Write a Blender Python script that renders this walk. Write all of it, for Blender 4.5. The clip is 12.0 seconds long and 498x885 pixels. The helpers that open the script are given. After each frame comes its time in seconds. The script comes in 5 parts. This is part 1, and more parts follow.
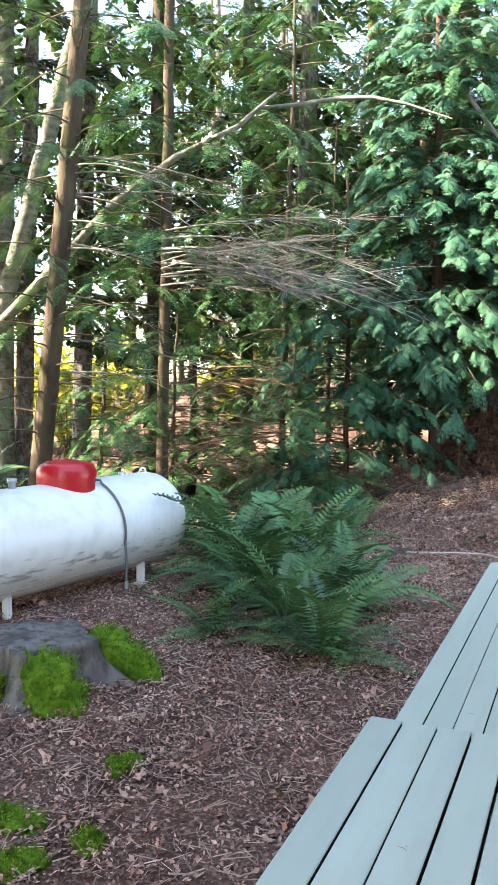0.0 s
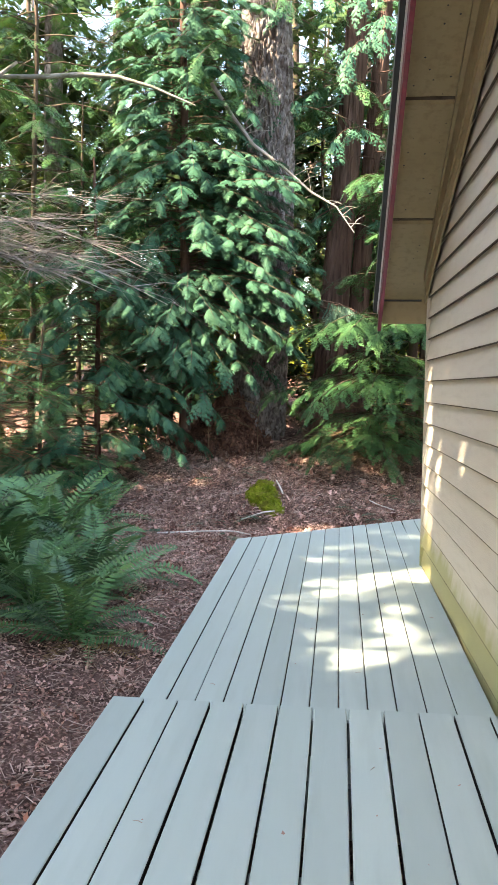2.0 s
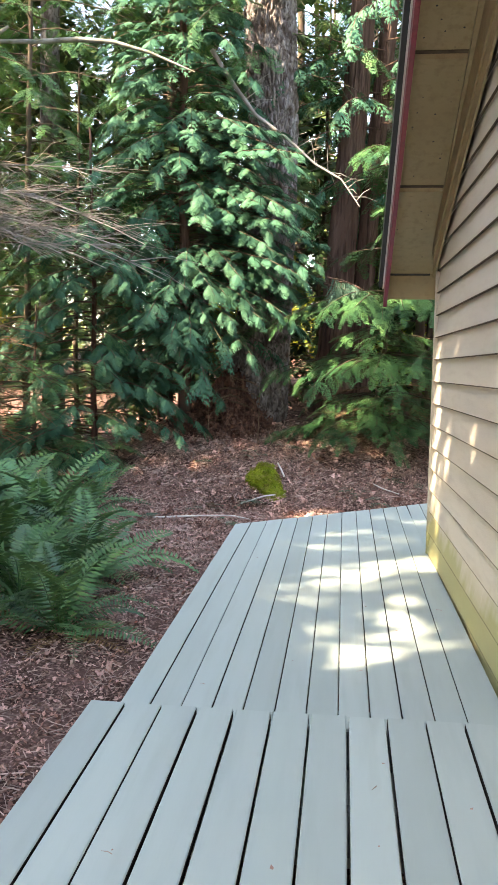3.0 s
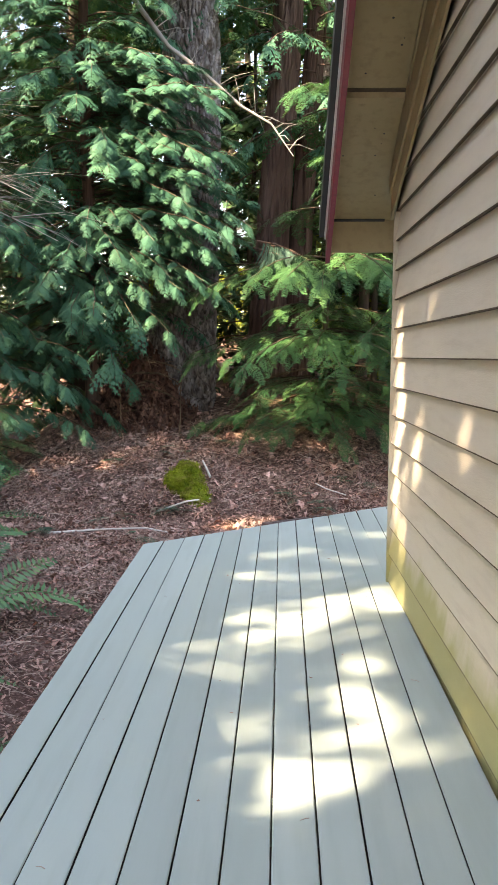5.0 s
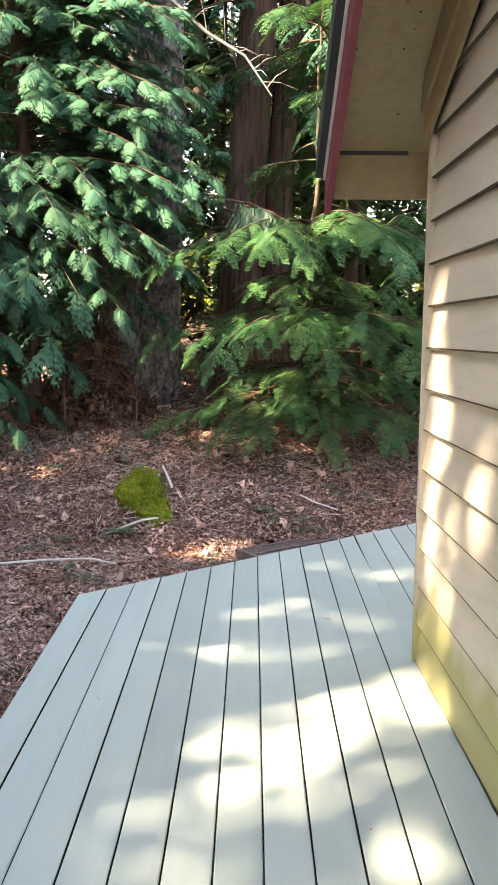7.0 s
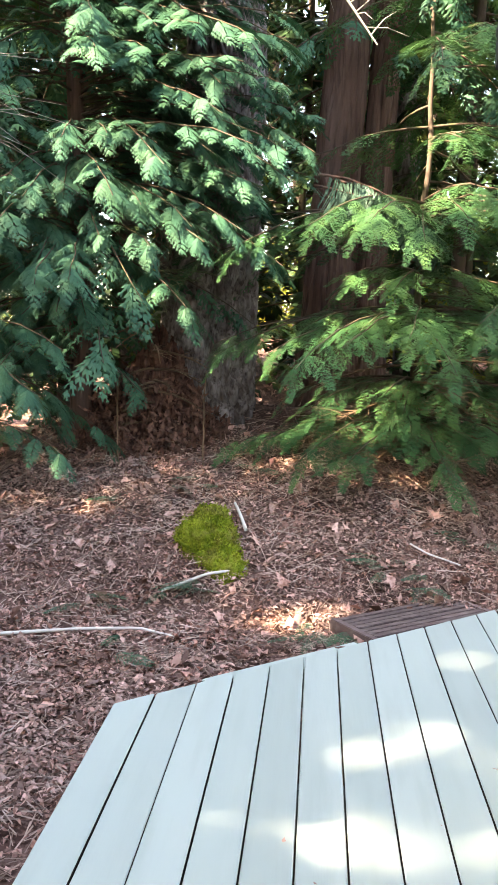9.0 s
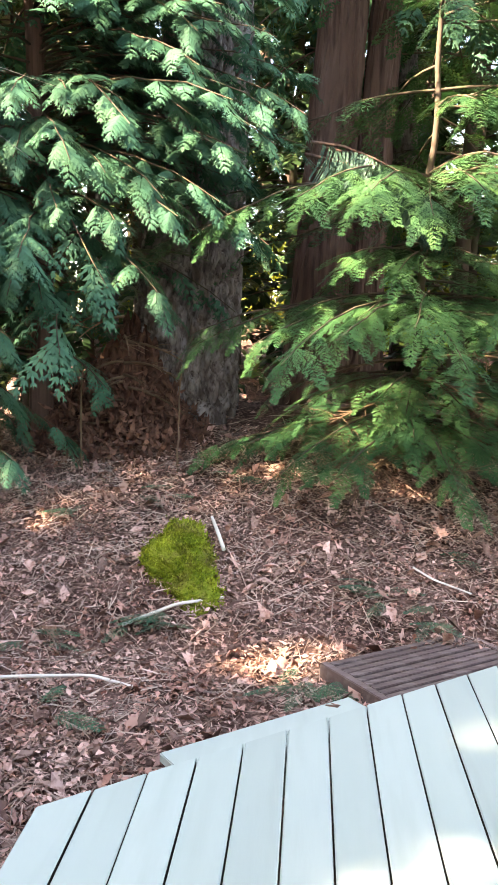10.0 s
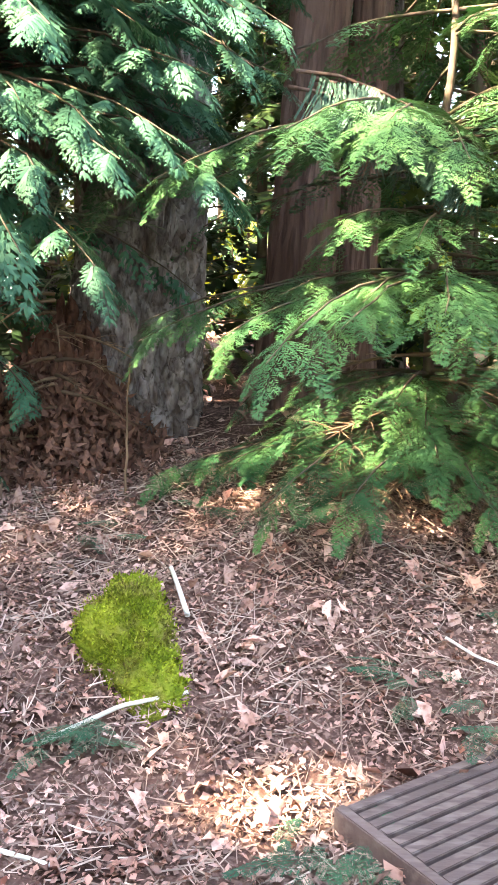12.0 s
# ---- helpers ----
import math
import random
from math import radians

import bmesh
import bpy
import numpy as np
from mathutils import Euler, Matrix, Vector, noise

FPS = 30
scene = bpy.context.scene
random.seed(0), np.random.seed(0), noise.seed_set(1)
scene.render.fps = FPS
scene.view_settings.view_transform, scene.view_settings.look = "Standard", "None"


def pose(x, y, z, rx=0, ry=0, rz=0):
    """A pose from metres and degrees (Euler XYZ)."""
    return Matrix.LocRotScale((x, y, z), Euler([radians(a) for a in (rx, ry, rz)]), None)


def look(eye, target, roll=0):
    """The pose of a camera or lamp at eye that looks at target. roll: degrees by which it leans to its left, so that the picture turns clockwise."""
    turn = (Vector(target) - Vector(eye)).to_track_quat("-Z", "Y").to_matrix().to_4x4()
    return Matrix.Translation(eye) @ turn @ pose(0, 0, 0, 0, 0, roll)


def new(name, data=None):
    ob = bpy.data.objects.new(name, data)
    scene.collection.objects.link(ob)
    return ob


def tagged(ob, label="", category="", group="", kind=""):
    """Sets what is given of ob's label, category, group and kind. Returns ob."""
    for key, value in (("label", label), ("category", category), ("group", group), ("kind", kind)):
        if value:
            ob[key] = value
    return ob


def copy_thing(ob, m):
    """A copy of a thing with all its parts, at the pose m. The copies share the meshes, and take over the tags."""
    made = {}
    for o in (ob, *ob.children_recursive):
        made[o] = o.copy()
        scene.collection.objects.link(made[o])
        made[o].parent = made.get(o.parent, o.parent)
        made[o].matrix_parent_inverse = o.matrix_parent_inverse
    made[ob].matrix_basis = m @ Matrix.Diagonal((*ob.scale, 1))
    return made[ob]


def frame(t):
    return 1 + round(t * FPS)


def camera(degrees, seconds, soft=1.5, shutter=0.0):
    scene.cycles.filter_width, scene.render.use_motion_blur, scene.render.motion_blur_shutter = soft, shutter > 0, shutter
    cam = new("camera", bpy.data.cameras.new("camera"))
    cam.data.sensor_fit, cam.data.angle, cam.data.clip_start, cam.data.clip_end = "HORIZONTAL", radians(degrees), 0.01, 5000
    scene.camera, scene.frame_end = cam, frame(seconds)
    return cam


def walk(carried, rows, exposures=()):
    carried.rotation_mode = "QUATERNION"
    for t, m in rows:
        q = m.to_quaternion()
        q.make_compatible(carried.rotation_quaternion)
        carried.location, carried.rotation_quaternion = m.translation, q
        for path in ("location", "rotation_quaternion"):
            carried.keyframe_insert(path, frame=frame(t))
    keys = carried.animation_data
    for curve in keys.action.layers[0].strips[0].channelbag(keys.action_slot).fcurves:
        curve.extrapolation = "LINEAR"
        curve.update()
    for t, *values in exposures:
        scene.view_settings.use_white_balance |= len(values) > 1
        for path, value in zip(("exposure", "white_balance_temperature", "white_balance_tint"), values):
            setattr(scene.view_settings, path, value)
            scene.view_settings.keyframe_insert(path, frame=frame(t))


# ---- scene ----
cam = camera(32.6, 12.0)
METRES, EYE, TILT, LEAN, TURN = 7.5, 1.669, -3.867, -0.477, 22.22
ROWS = [
    (0.0, 0.0, 0.0, 0.0, 0.0, 0.0, -0.0),
    (0.5, 0.0039, -0.0015, -0.0003, -5.15, -0.19, 0.49),
    (1.0, 0.0075, -0.004, -0.0009, -10.36, -0.7, 0.73),
    (1.5, 0.0109, -0.0036, -0.0017, -13.8, -0.87, 0.75),
    (2.0, 0.0122, -0.0019, -0.0016, -16.15, -1.23, 0.82),
    (2.5, 0.0156, 0.0084, -0.0038, -16.09, -1.83, 0.8),
    (3.0, 0.0323, 0.0415, -0.0035, -15.82, -2.44, 0.65),
    (5.0, 0.1229, 0.2513, -0.0036, -19.9168, -3.4246, 1.5771),
    (5.5, 0.1454, 0.3017, -0.0013, -22.3114, -3.5807, 1.4937),
    (6.0, 0.1662, 0.3545, 0.0063, -22.1374, -3.8382, 1.4903),
    (6.5, 0.1823, 0.4055, 0.0093, -22.69, -4.9272, 1.8957),
    (8.5, 0.2339, 0.6001, 0.0081, -17.416, -4.7867, 0.6048),
    (9.0, 0.2477, 0.6531, 0.006, -17.4432, -3.5488, 1.0091),
    (9.5, 0.2696, 0.7015, 0.0093, -18.2312, -4.1686, 1.0319),
    (10.0, 0.2882, 0.7504, 0.012, -18.0397, -4.21, 0.6082),
    (10.5, 0.2992, 0.7958, 0.0149, -18.3329, -4.0434, 0.7106),
    (11.0, 0.3107, 0.843, 0.0184, -18.009, -4.4373, 0.526),
    (11.5, 0.3189, 0.8857, 0.019, -18.1724, -4.6614, 0.7324),
    (12.0, 0.3375, 0.9238, 0.0181, -20.797, -4.707, 0.9178),
]
BASE = Matrix.Translation((0, 0, EYE)) @ Matrix.Rotation(radians(TURN), 4, "Z") @ Matrix.Rotation(radians(LEAN), 4, "Y") @ Matrix.Rotation(radians(TILT), 4, "X")
walk(cam, [(t, BASE @ pose(METRES * x, METRES * y, METRES * z, 90 + pitch, roll, yaw)) for t, x, y, z, yaw, pitch, roll in ROWS],
     exposures=[(0.0, 3.3, 7500, 7), (1.0, 3.75, 7900, 10), (1.9, 3.22, 8100, 12), (2.5, 3.25, 8200, 13), (6.0, 3.0, 8600, 15), (8.5, 3.5, 8500, 15), (10.0, 3.65, 8600, 15), (12.0, 4.25, 8200, 12)])

# ---- light ----
TO_SUN = Vector((-0.62, -0.36, 0.70)).normalized()
world = bpy.data.worlds.new("sky")
scene.world = world
world.use_nodes = True
wn = world.node_tree
sky = wn.nodes.new("ShaderNodeTexSky")
sky.sky_type = "NISHITA"
sky.sun_disc = False
sky.sun_elevation = math.asin(TO_SUN.z)
sky.sun_rotation = math.atan2(TO_SUN.x, TO_SUN.y)
wn.links.new(sky.outputs[0], wn.nodes["Background"].inputs["Color"])
wn.nodes["Background"].inputs["Strength"].default_value = 0.15
sun = new("sun", bpy.data.lights.new("sun", "SUN"))
sun.data.energy = 5.0
sun.data.angle = radians(0.8)
sun.data.color = (1.0, 0.93, 0.82)
sun.matrix_world = look(TO_SUN * 40, (0, 0, 0))

# ---- materials ----
def material(name, c1, c2, scale=3.0, rough=0.7, bump=0.0, bump_scale=60.0, stretch=(1, 1, 1), c3=None, fine=40.0,
             per_object=0.0, metal=0.0, translucent=0.0, island=0.0, mix_at=(0.35, 0.65), spec=0.5):
    """Two-scale colour: large patches from c1 to c2, fine grain towards c3, and a bump."""
    m = bpy.data.materials.new(name)
    m.use_nodes = True
    t = m.node_tree
    N, L = t.nodes.new, t.links.new
    b = t.nodes["Principled BSDF"]
    geo = N("ShaderNodeTexCoord")
    mp = N("ShaderNodeMapping")
    mp.inputs["Scale"].default_value = stretch
    info = N("ShaderNodeObjectInfo")
    shift = N("ShaderNodeVectorMath")
    shift.operation = "MULTIPLY_ADD"
    comb = N("ShaderNodeCombineXYZ")
    for i in range(3):
        L(info.outputs["Random"], comb.inputs[i])
    shift.inputs[1].default_value = (17.0, 31.0, 13.0) if per_object else (0, 0, 0)
    L(comb.outputs[0], shift.inputs[0])
    L(geo.outputs["Object"], shift.inputs[2])
    L(shift.outputs[0], mp.inputs[0])
    n1 = N("ShaderNodeTexNoise")
    n1.inputs["Scale"].default_value, n1.inputs["Detail"].default_value = scale, 5
    L(mp.outputs[0], n1.inputs["Vector"])
    r1 = N("ShaderNodeMapRange")
    r1.inputs["From Min"].default_value, r1.inputs["From Max"].default_value = mix_at
    L(n1.outputs["Fac"], r1.inputs["Value"])
    mix = N("ShaderNodeMix")
    mix.data_type = "RGBA"
    L(r1.outputs[0], mix.inputs["Factor"])
    mix.inputs["A"].default_value, mix.inputs["B"].default_value = (*c1, 1), (*c2, 1)
    out = mix.outputs["Result"]
    n2 = N("ShaderNodeTexNoise")
    n2.inputs["Scale"].default_value, n2.inputs["Detail"].default_value = fine, 4
    L(mp.outputs[0], n2.inputs["Vector"])
    if c3:
        r2 = N("ShaderNodeMapRange")
        r2.inputs["From Min"].default_value, r2.inputs["From Max"].default_value = 0.48, 0.72
        L(n2.outputs["Fac"], r2.inputs["Value"])
        m2 = N("ShaderNodeMix")
        m2.data_type = "RGBA"
        L(r2.outputs[0], m2.inputs["Factor"])
        L(out, m2.inputs["A"])
        m2.inputs["B"].default_value = (*c3, 1)
        out = m2.outputs["Result"]
    if per_object or island:
        src = info.outputs["Random"]
        if island:
            src = N("ShaderNodeNewGeometry").outputs["Random Per Island"]
        rr = N("ShaderNodeMapRange")
        k = per_object or island
        rr.inputs["To Min"].default_value, rr.inputs["To Max"].default_value = 1 - k, 1 + k
        L(src, rr.inputs["Value"])
        hs = N("ShaderNodeHueSaturation")
        L(rr.outputs[0], hs.inputs["Value"])
        L(out, hs.inputs["Color"])
        out = hs.outputs[0]
    L(out, b.inputs["Base Color"])
    b.inputs["Roughness"].default_value, b.inputs["Metallic"].default_value = rough, metal
    b.inputs["Specular IOR Level"].default_value = spec
    if bump:
        n3 = N("ShaderNodeTexNoise")
        n3.inputs["Scale"].default_value, n3.inputs["Detail"].default_value = bump_scale, 6
        L(mp.outputs[0], n3.inputs["Vector"])
        bp = N("ShaderNodeBump")
        bp.inputs["Strength"].default_value, bp.inputs["Distance"].default_value = min(1, bump), 0.01
        L(n3.outputs["Fac"], bp.inputs["Height"])
        L(bp.outputs[0], b.inputs["Normal"])
    if translucent:
        tr = N("ShaderNodeBsdfTranslucent")
        br = N("ShaderNodeHueSaturation")
        br.inputs["Hue"].default_value, br.inputs["Saturation"].default_value, br.inputs["Value"].default_value = 0.47, 1.1, 1.5
        L(out, br.inputs["Color"])
        L(br.outputs[0], tr.inputs["Color"])
        ms = N("ShaderNodeMixShader")
        ms.inputs[0].default_value = translucent
        L(b.outputs[0], ms.inputs[1])
        L(tr.outputs[0], ms.inputs[2])
        L(ms.outputs[0], t.nodes["Material Output"].inputs["Surface"])
    return m


def siding_material():
    """Beige painted siding, weathered; green algae near its foot."""
    m = material("beige_siding", (0.47, 0.41, 0.33), (0.51, 0.45, 0.365), 1.2, 0.6, 0.15, 180, (1, 0.15, 1), (0.45, 0.39, 0.31), 25)
    t = m.node_tree
    N, L = t.nodes.new, t.links.new
    b = t.nodes["Principled BSDF"]
    old = b.inputs["Base Color"].links[0].from_socket
    pos = N("ShaderNodeNewGeometry")
    sep = N("ShaderNodeSeparateXYZ")
    L(pos.outputs["Position"], sep.inputs[0])
    nz = N("ShaderNodeTexNoise")
    nz.inputs["Scale"].default_value, nz.inputs["Detail"].default_value = 3.0, 4
    mp = N("ShaderNodeMapping")
    mp.inputs["Scale"].default_value = (1, 1.2, 0.5)
    L(pos.outputs["Position"], mp.inputs[0])
    L(mp.outputs[0], nz.inputs["Vector"])
    ma = N("ShaderNodeMath")
    ma.operation = "MULTIPLY_ADD"
    L(nz.outputs["Fac"], ma.inputs[0])
    ma.inputs[1].default_value = 0.55
    L(sep.outputs["Z"], ma.inputs[2])
    rg = N("ShaderNodeMapRange")
    rg.inputs["From Min"].default_value, rg.inputs["From Max"].default_value = 0.66, 0.50
    L(ma.outputs[0], rg.inputs["Value"])
    mul = N("ShaderNodeMath")
    mul.operation = "MULTIPLY"
    L(rg.outputs[0], mul.inputs[0])
    mul.inputs[1].default_value = 0.8
    mx = N("ShaderNodeMix")
    mx.data_type = "RGBA"
    L(mul.outputs[0], mx.inputs["Factor"])
    L(old, mx.inputs["A"])
    mx.inputs["B"].default_value = (0.27, 0.255, 0.075, 1)
    L(mx.outputs["Result"], b.inputs["Base Color"])
    return m


def tank_grime(m):
    """Dark mildew streaks along the tank's flank, in a ragged band."""
    t = m.node_tree
    N, L = t.nodes.new, t.links.new
    b = t.nodes["Principled BSDF"]
    old = b.inputs["Base Color"].links[0].from_socket
    co = N("ShaderNodeTexCoord")
    sep = N("ShaderNodeSeparateXYZ")
    L(co.outputs["Object"], sep.inputs[0])
    mp = N("ShaderNodeMapping")
    mp.inputs["Scale"].default_value = (1.6, 1, 7)
    L(co.outputs["Object"], mp.inputs[0])
    nz = N("ShaderNodeTexNoise")
    nz.inputs["Scale"].default_value, nz.inputs["Detail"].default_value = 3.0, 8
    L(mp.outputs[0], nz.inputs["Vector"])
    ad = N("ShaderNodeMath")
    ad.operation = "ADD"
    L(sep.outputs["Z"], ad.inputs[0])
    ad.inputs[1].default_value = 0.17
    ab = N("ShaderNodeMath")
    ab.operation = "ABSOLUTE"
    L(ad.outputs[0], ab.inputs[0])
    sub = N("ShaderNodeMath")
    sub.operation = "MULTIPLY_ADD"
    L(ab.outputs[0], sub.inputs[0])
    sub.inputs[1].default_value = -1.6
    L(nz.outputs["Fac"], sub.inputs[2])
    rg = N("ShaderNodeMapRange")
    rg.inputs["From Min"].default_value, rg.inputs["From Max"].default_value, rg.inputs["To Max"].default_value = 0.44, 0.58, 0.75
    L(sub.outputs[0], rg.inputs["Value"])
    mx = N("ShaderNodeMix")
    mx.data_type = "RGBA"
    L(rg.outputs[0], mx.inputs["Factor"])
    L(old, mx.inputs["A"])
    mx.inputs["B"].default_value = (0.22, 0.23, 0.21, 1)
    L(mx.outputs["Result"], b.inputs["Base Color"])
    return m


DECK = material("deck_paint", (0.40, 0.46, 0.41), (0.44, 0.50, 0.45), 1.4, 0.5, 0.06, 90, (1, 0.10, 1), (0.385, 0.44, 0.39), 14, per_object=0.07)
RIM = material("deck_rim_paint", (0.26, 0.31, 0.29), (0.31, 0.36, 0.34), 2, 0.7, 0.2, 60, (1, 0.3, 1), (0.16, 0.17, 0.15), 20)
SIDING = siding_material()
# dark brown for the grimy shadow lines painted at laps and outlooks
SHADOW_GRIME = material("shadow_and_grime", (0.075, 0.058, 0.045), (0.12, 0.095, 0.07), 9, 0.9, spec=0.1)
# near-black that paints the shade inside the deck seams
SEAM_SHADE = material("dark_seam_shade", (0.020, 0.017, 0.014), (0.045, 0.038, 0.03), 8, 0.95, spec=0.05)
SOFFIT = material("soffit_paint", (0.27, 0.205, 0.108), (0.31, 0.24, 0.132), 1.5, 0.6, 0.1, 120, c3=(0.24, 0.18, 0.095), fine=18)
FASCIA = material("red_fascia_paint", (0.16, 0.008, 0.026), (0.20, 0.012, 0.033), 4, 0.45, 0.1, 80, c3=(0.13, 0.007, 0.022))
METAL_BLACK = material("black_roof_metal", (0.012, 0.012, 0.014), (0.02, 0.02, 0.022), 6, 0.5)
WHITE_TRIM = material("white_drip_edge", (0.62, 0.62, 0.60), (0.7, 0.7, 0.68), 5, 0.4)
PALLET = material("weathered_brown_wood", (0.10, 0.066, 0.058), (0.155, 0.105, 0.094), 3, 0.75, 0.4, 60, (0.3, 1, 1), (0.21, 0.155, 0.14), 25, per_object=0.14)
TANK = material("white_tank_paint", (0.82, 0.83, 0.83), (0.86, 0.87, 0.87), 1.5, 0.30, 0.03, 40, c3=(0.74, 0.75, 0.74), fine=7)
TANK_SHELL = tank_grime(material("grimy_white_tank_paint", (0.82, 0.83, 0.83), (0.86, 0.87, 0.87), 1.5, 0.30, 0.03, 40, c3=(0.74, 0.75, 0.74), fine=7))
TANK_DIRT = material("tank_grime", (0.30, 0.31, 0.29), (0.45, 0.46, 0.43), 6, 0.7)
RED_LID = material("red_plastic_lid", (0.50, 0.012, 0.022), (0.58, 0.02, 0.03), 3, 0.28, c3=(0.46, 0.01, 0.02), fine=15)
HOSE = material("grey_conduit", (0.13, 0.14, 0.15), (0.18, 0.19, 0.20), 5, 0.5)
STEEL = material("galvanised_steel", (0.45, 0.46, 0.47), (0.55, 0.56, 0.57), 12, 0.4, metal=0.8)
SOIL = material("forest_soil", (0.050, 0.025, 0.019), (0.145, 0.080, 0.064), 2.6, 0.95, 1.0, 40, c3=(0.30, 0.185, 0.15), fine=45, spec=0.1)
LITTER = material("dead_leaves", (0.33, 0.175, 0.135), (0.54, 0.355, 0.295), 3.5, 0.75, 0.2, 50, c3=(0.20, 0.092, 0.068), fine=40, island=0.65, spec=0.15)
REDLITTER = material("red_fallen_leaf", (0.36, 0.14, 0.08), (0.28, 0.09, 0.06), 6, 0.8, island=0.3)
TWIGS = material("dry_twigs", (0.24, 0.15, 0.115), (0.46, 0.34, 0.28), 3, 0.85, island=0.5, spec=0.1)
PALE = material("peeled_stick", (0.62, 0.56, 0.49), (0.72, 0.68, 0.62), 9, 0.6)
MOSS = material("moss", (0.17, 0.235, 0.020), (0.37, 0.42, 0.045), 14, 0.95, 1.0, 90, c3=(0.17, 0.125, 0.055), fine=7, island=0.5, spec=0.1)
MOSS_GREEN = material("green_moss", (0.085, 0.19, 0.015), (0.19, 0.33, 0.03), 7, 0.95, 1.0, 90, c3=(0.06, 0.10, 0.012), fine=30, island=0.4, spec=0.1)
STUMPWOOD = material("grey_stump_wood", (0.10, 0.09, 0.085), (0.22, 0.20, 0.19), 5, 0.9, 1.0, 40, (1, 1, 0.4), (0.06, 0.05, 0.045), 14, spec=0.1)
BARK = material("fir_bark", (0.085, 0.064, 0.056), (0.29, 0.26, 0.25), 11, 0.92, 1.0, 60, (1, 1, 0.5), (0.06, 0.042, 0.035), 34, spec=0.1)
BARK_RED = material("cedar_bark", (0.075, 0.042, 0.031), (0.14, 0.088, 0.07), 5, 0.92, 1.0, 40, (1, 1, 0.06), (0.04, 0.023, 0.018), 22, spec=0.1)
ROTTEN = material("rotten_bark", (0.085, 0.040, 0.028), (0.20, 0.105, 0.075), 6, 0.95, 1.0, 40, c3=(0.05, 0.026, 0.02), fine=18, island=0.4, spec=0.05)
BARK_GREY = material("alder_bark", (0.14, 0.13, 0.11), (0.28, 0.265, 0.235), 4, 0.85, 0.5, 30, (1, 1, 1.6), (0.08, 0.09, 0.045), 9, spec=0.1)
BARK_DARK = material("young_conifer_bark", (0.055, 0.038, 0.029), (0.11, 0.082, 0.064), 4, 0.92, 0.8, 40, (1, 1, 0.4), (0.075, 0.08, 0.038), 12, spec=0.1)
DEADWOOD = material("dead_grey_twigs", (0.20, 0.18, 0.16), (0.33, 0.30, 0.275), 4, 0.85, island=0.3, spec=0.1)
BRUSH = material("mossy_dead_twigs", (0.09, 0.10, 0.06), (0.17, 0.18, 0.12), 4, 0.9, island=0.4, spec=0.1)
BROWNTWIG = material("dead_brown_twigs", (0.11, 0.07, 0.045), (0.19, 0.125, 0.08), 4, 0.9, island=0.4, spec=0.1)
CEDAR = material("cedar_foliage", (0.024, 0.083, 0.048), (0.046, 0.125, 0.074), 1.3, 0.6, c3=(0.068, 0.155, 0.080), fine=6, translucent=0.06, island=0.14, spec=0.12)
HEMLOCK = material("hemlock_foliage", (0.021, 0.076, 0.030), (0.056, 0.145, 0.054), 1.2, 0.5, c3=(0.10, 0.205, 0.064), fine=5, translucent=0.08, island=0.14, spec=0.22)
FARLEAF = material("far_foliage", (0.013, 0.036, 0.015), (0.040, 0.080, 0.028), 0.35, 0.55, c3=(0.12, 0.155, 0.04), fine=1.5, translucent=0.16, island=0.45, spec=0.2)
HANGING = material("grey_green_hanging_foliage", (0.05, 0.105, 0.075), (0.09, 0.16, 0.115), 4, 0.6, island=0.15, spec=0.15)
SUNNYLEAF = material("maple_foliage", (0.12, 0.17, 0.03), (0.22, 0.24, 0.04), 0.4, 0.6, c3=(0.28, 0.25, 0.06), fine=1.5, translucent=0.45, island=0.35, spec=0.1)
FERN = material("sword_fern", (0.030, 0.100, 0.038), (0.075, 0.180, 0.068), 2, 0.42, c3=(0.11, 0.205, 0.06), fine=9, translucent=0.07, per_object=0.45, spec=0.4)
FERNDEAD = material("withered_fern", (0.20, 0.12, 0.06), (0.28, 0.18, 0.09), 4, 0.9, per_object=0.2, spec=0.1)


# ---- mesh helpers ----
def thing(name, label, category, group="", kind="", at=(0, 0, 0)):
    ob = new(name)
    ob.location = at
    return tagged(ob, label, category, group, kind)


def raw_mesh(name, verts, faces, mat, smooth=False):
    me = bpy.data.meshes.new(name)
    me.from_pydata([tuple(v) for v in verts], [], [tuple(f) for f in faces])
    me.materials.append(mat)
    if smooth:
        me.polygons.foreach_set("use_smooth", [True] * len(me.polygons))
    return me


def quad_mesh(name, verts, quads, mat):
    """A mesh straight from arrays of vertices and quads."""
    verts, quads = np.asarray(verts, np.float32), np.asarray(quads, np.int32)
    me = bpy.data.meshes.new(name)
    me.vertices.add(len(verts))
    me.vertices.foreach_set("co", verts.ravel())
    me.loops.add(quads.size)
    me.loops.foreach_set("vertex_index", quads.ravel())
    me.polygons.add(len(quads))
    me.polygons.foreach_set("loop_start", np.arange(0, quads.size, 4, dtype=np.int32))
    me.update(calc_edges=True)
    me.materials.append(mat)
    return me


def child(name, me, parent, label=""):
    ob = new(name, me)
    ob.parent = parent
    return tagged(ob, label)


def part(name, bm, mat, parent, label="", smooth=False):
    me = bpy.data.meshes.new(name)
    bmesh.ops.recalc_face_normals(bm, faces=bm.faces)
    bm.to_mesh(me)
    bm.free()
    me.materials.append(mat)
    if smooth:
        me.polygons.foreach_set("use_smooth", [True] * len(me.polygons))
    return child(name, me, parent, label)


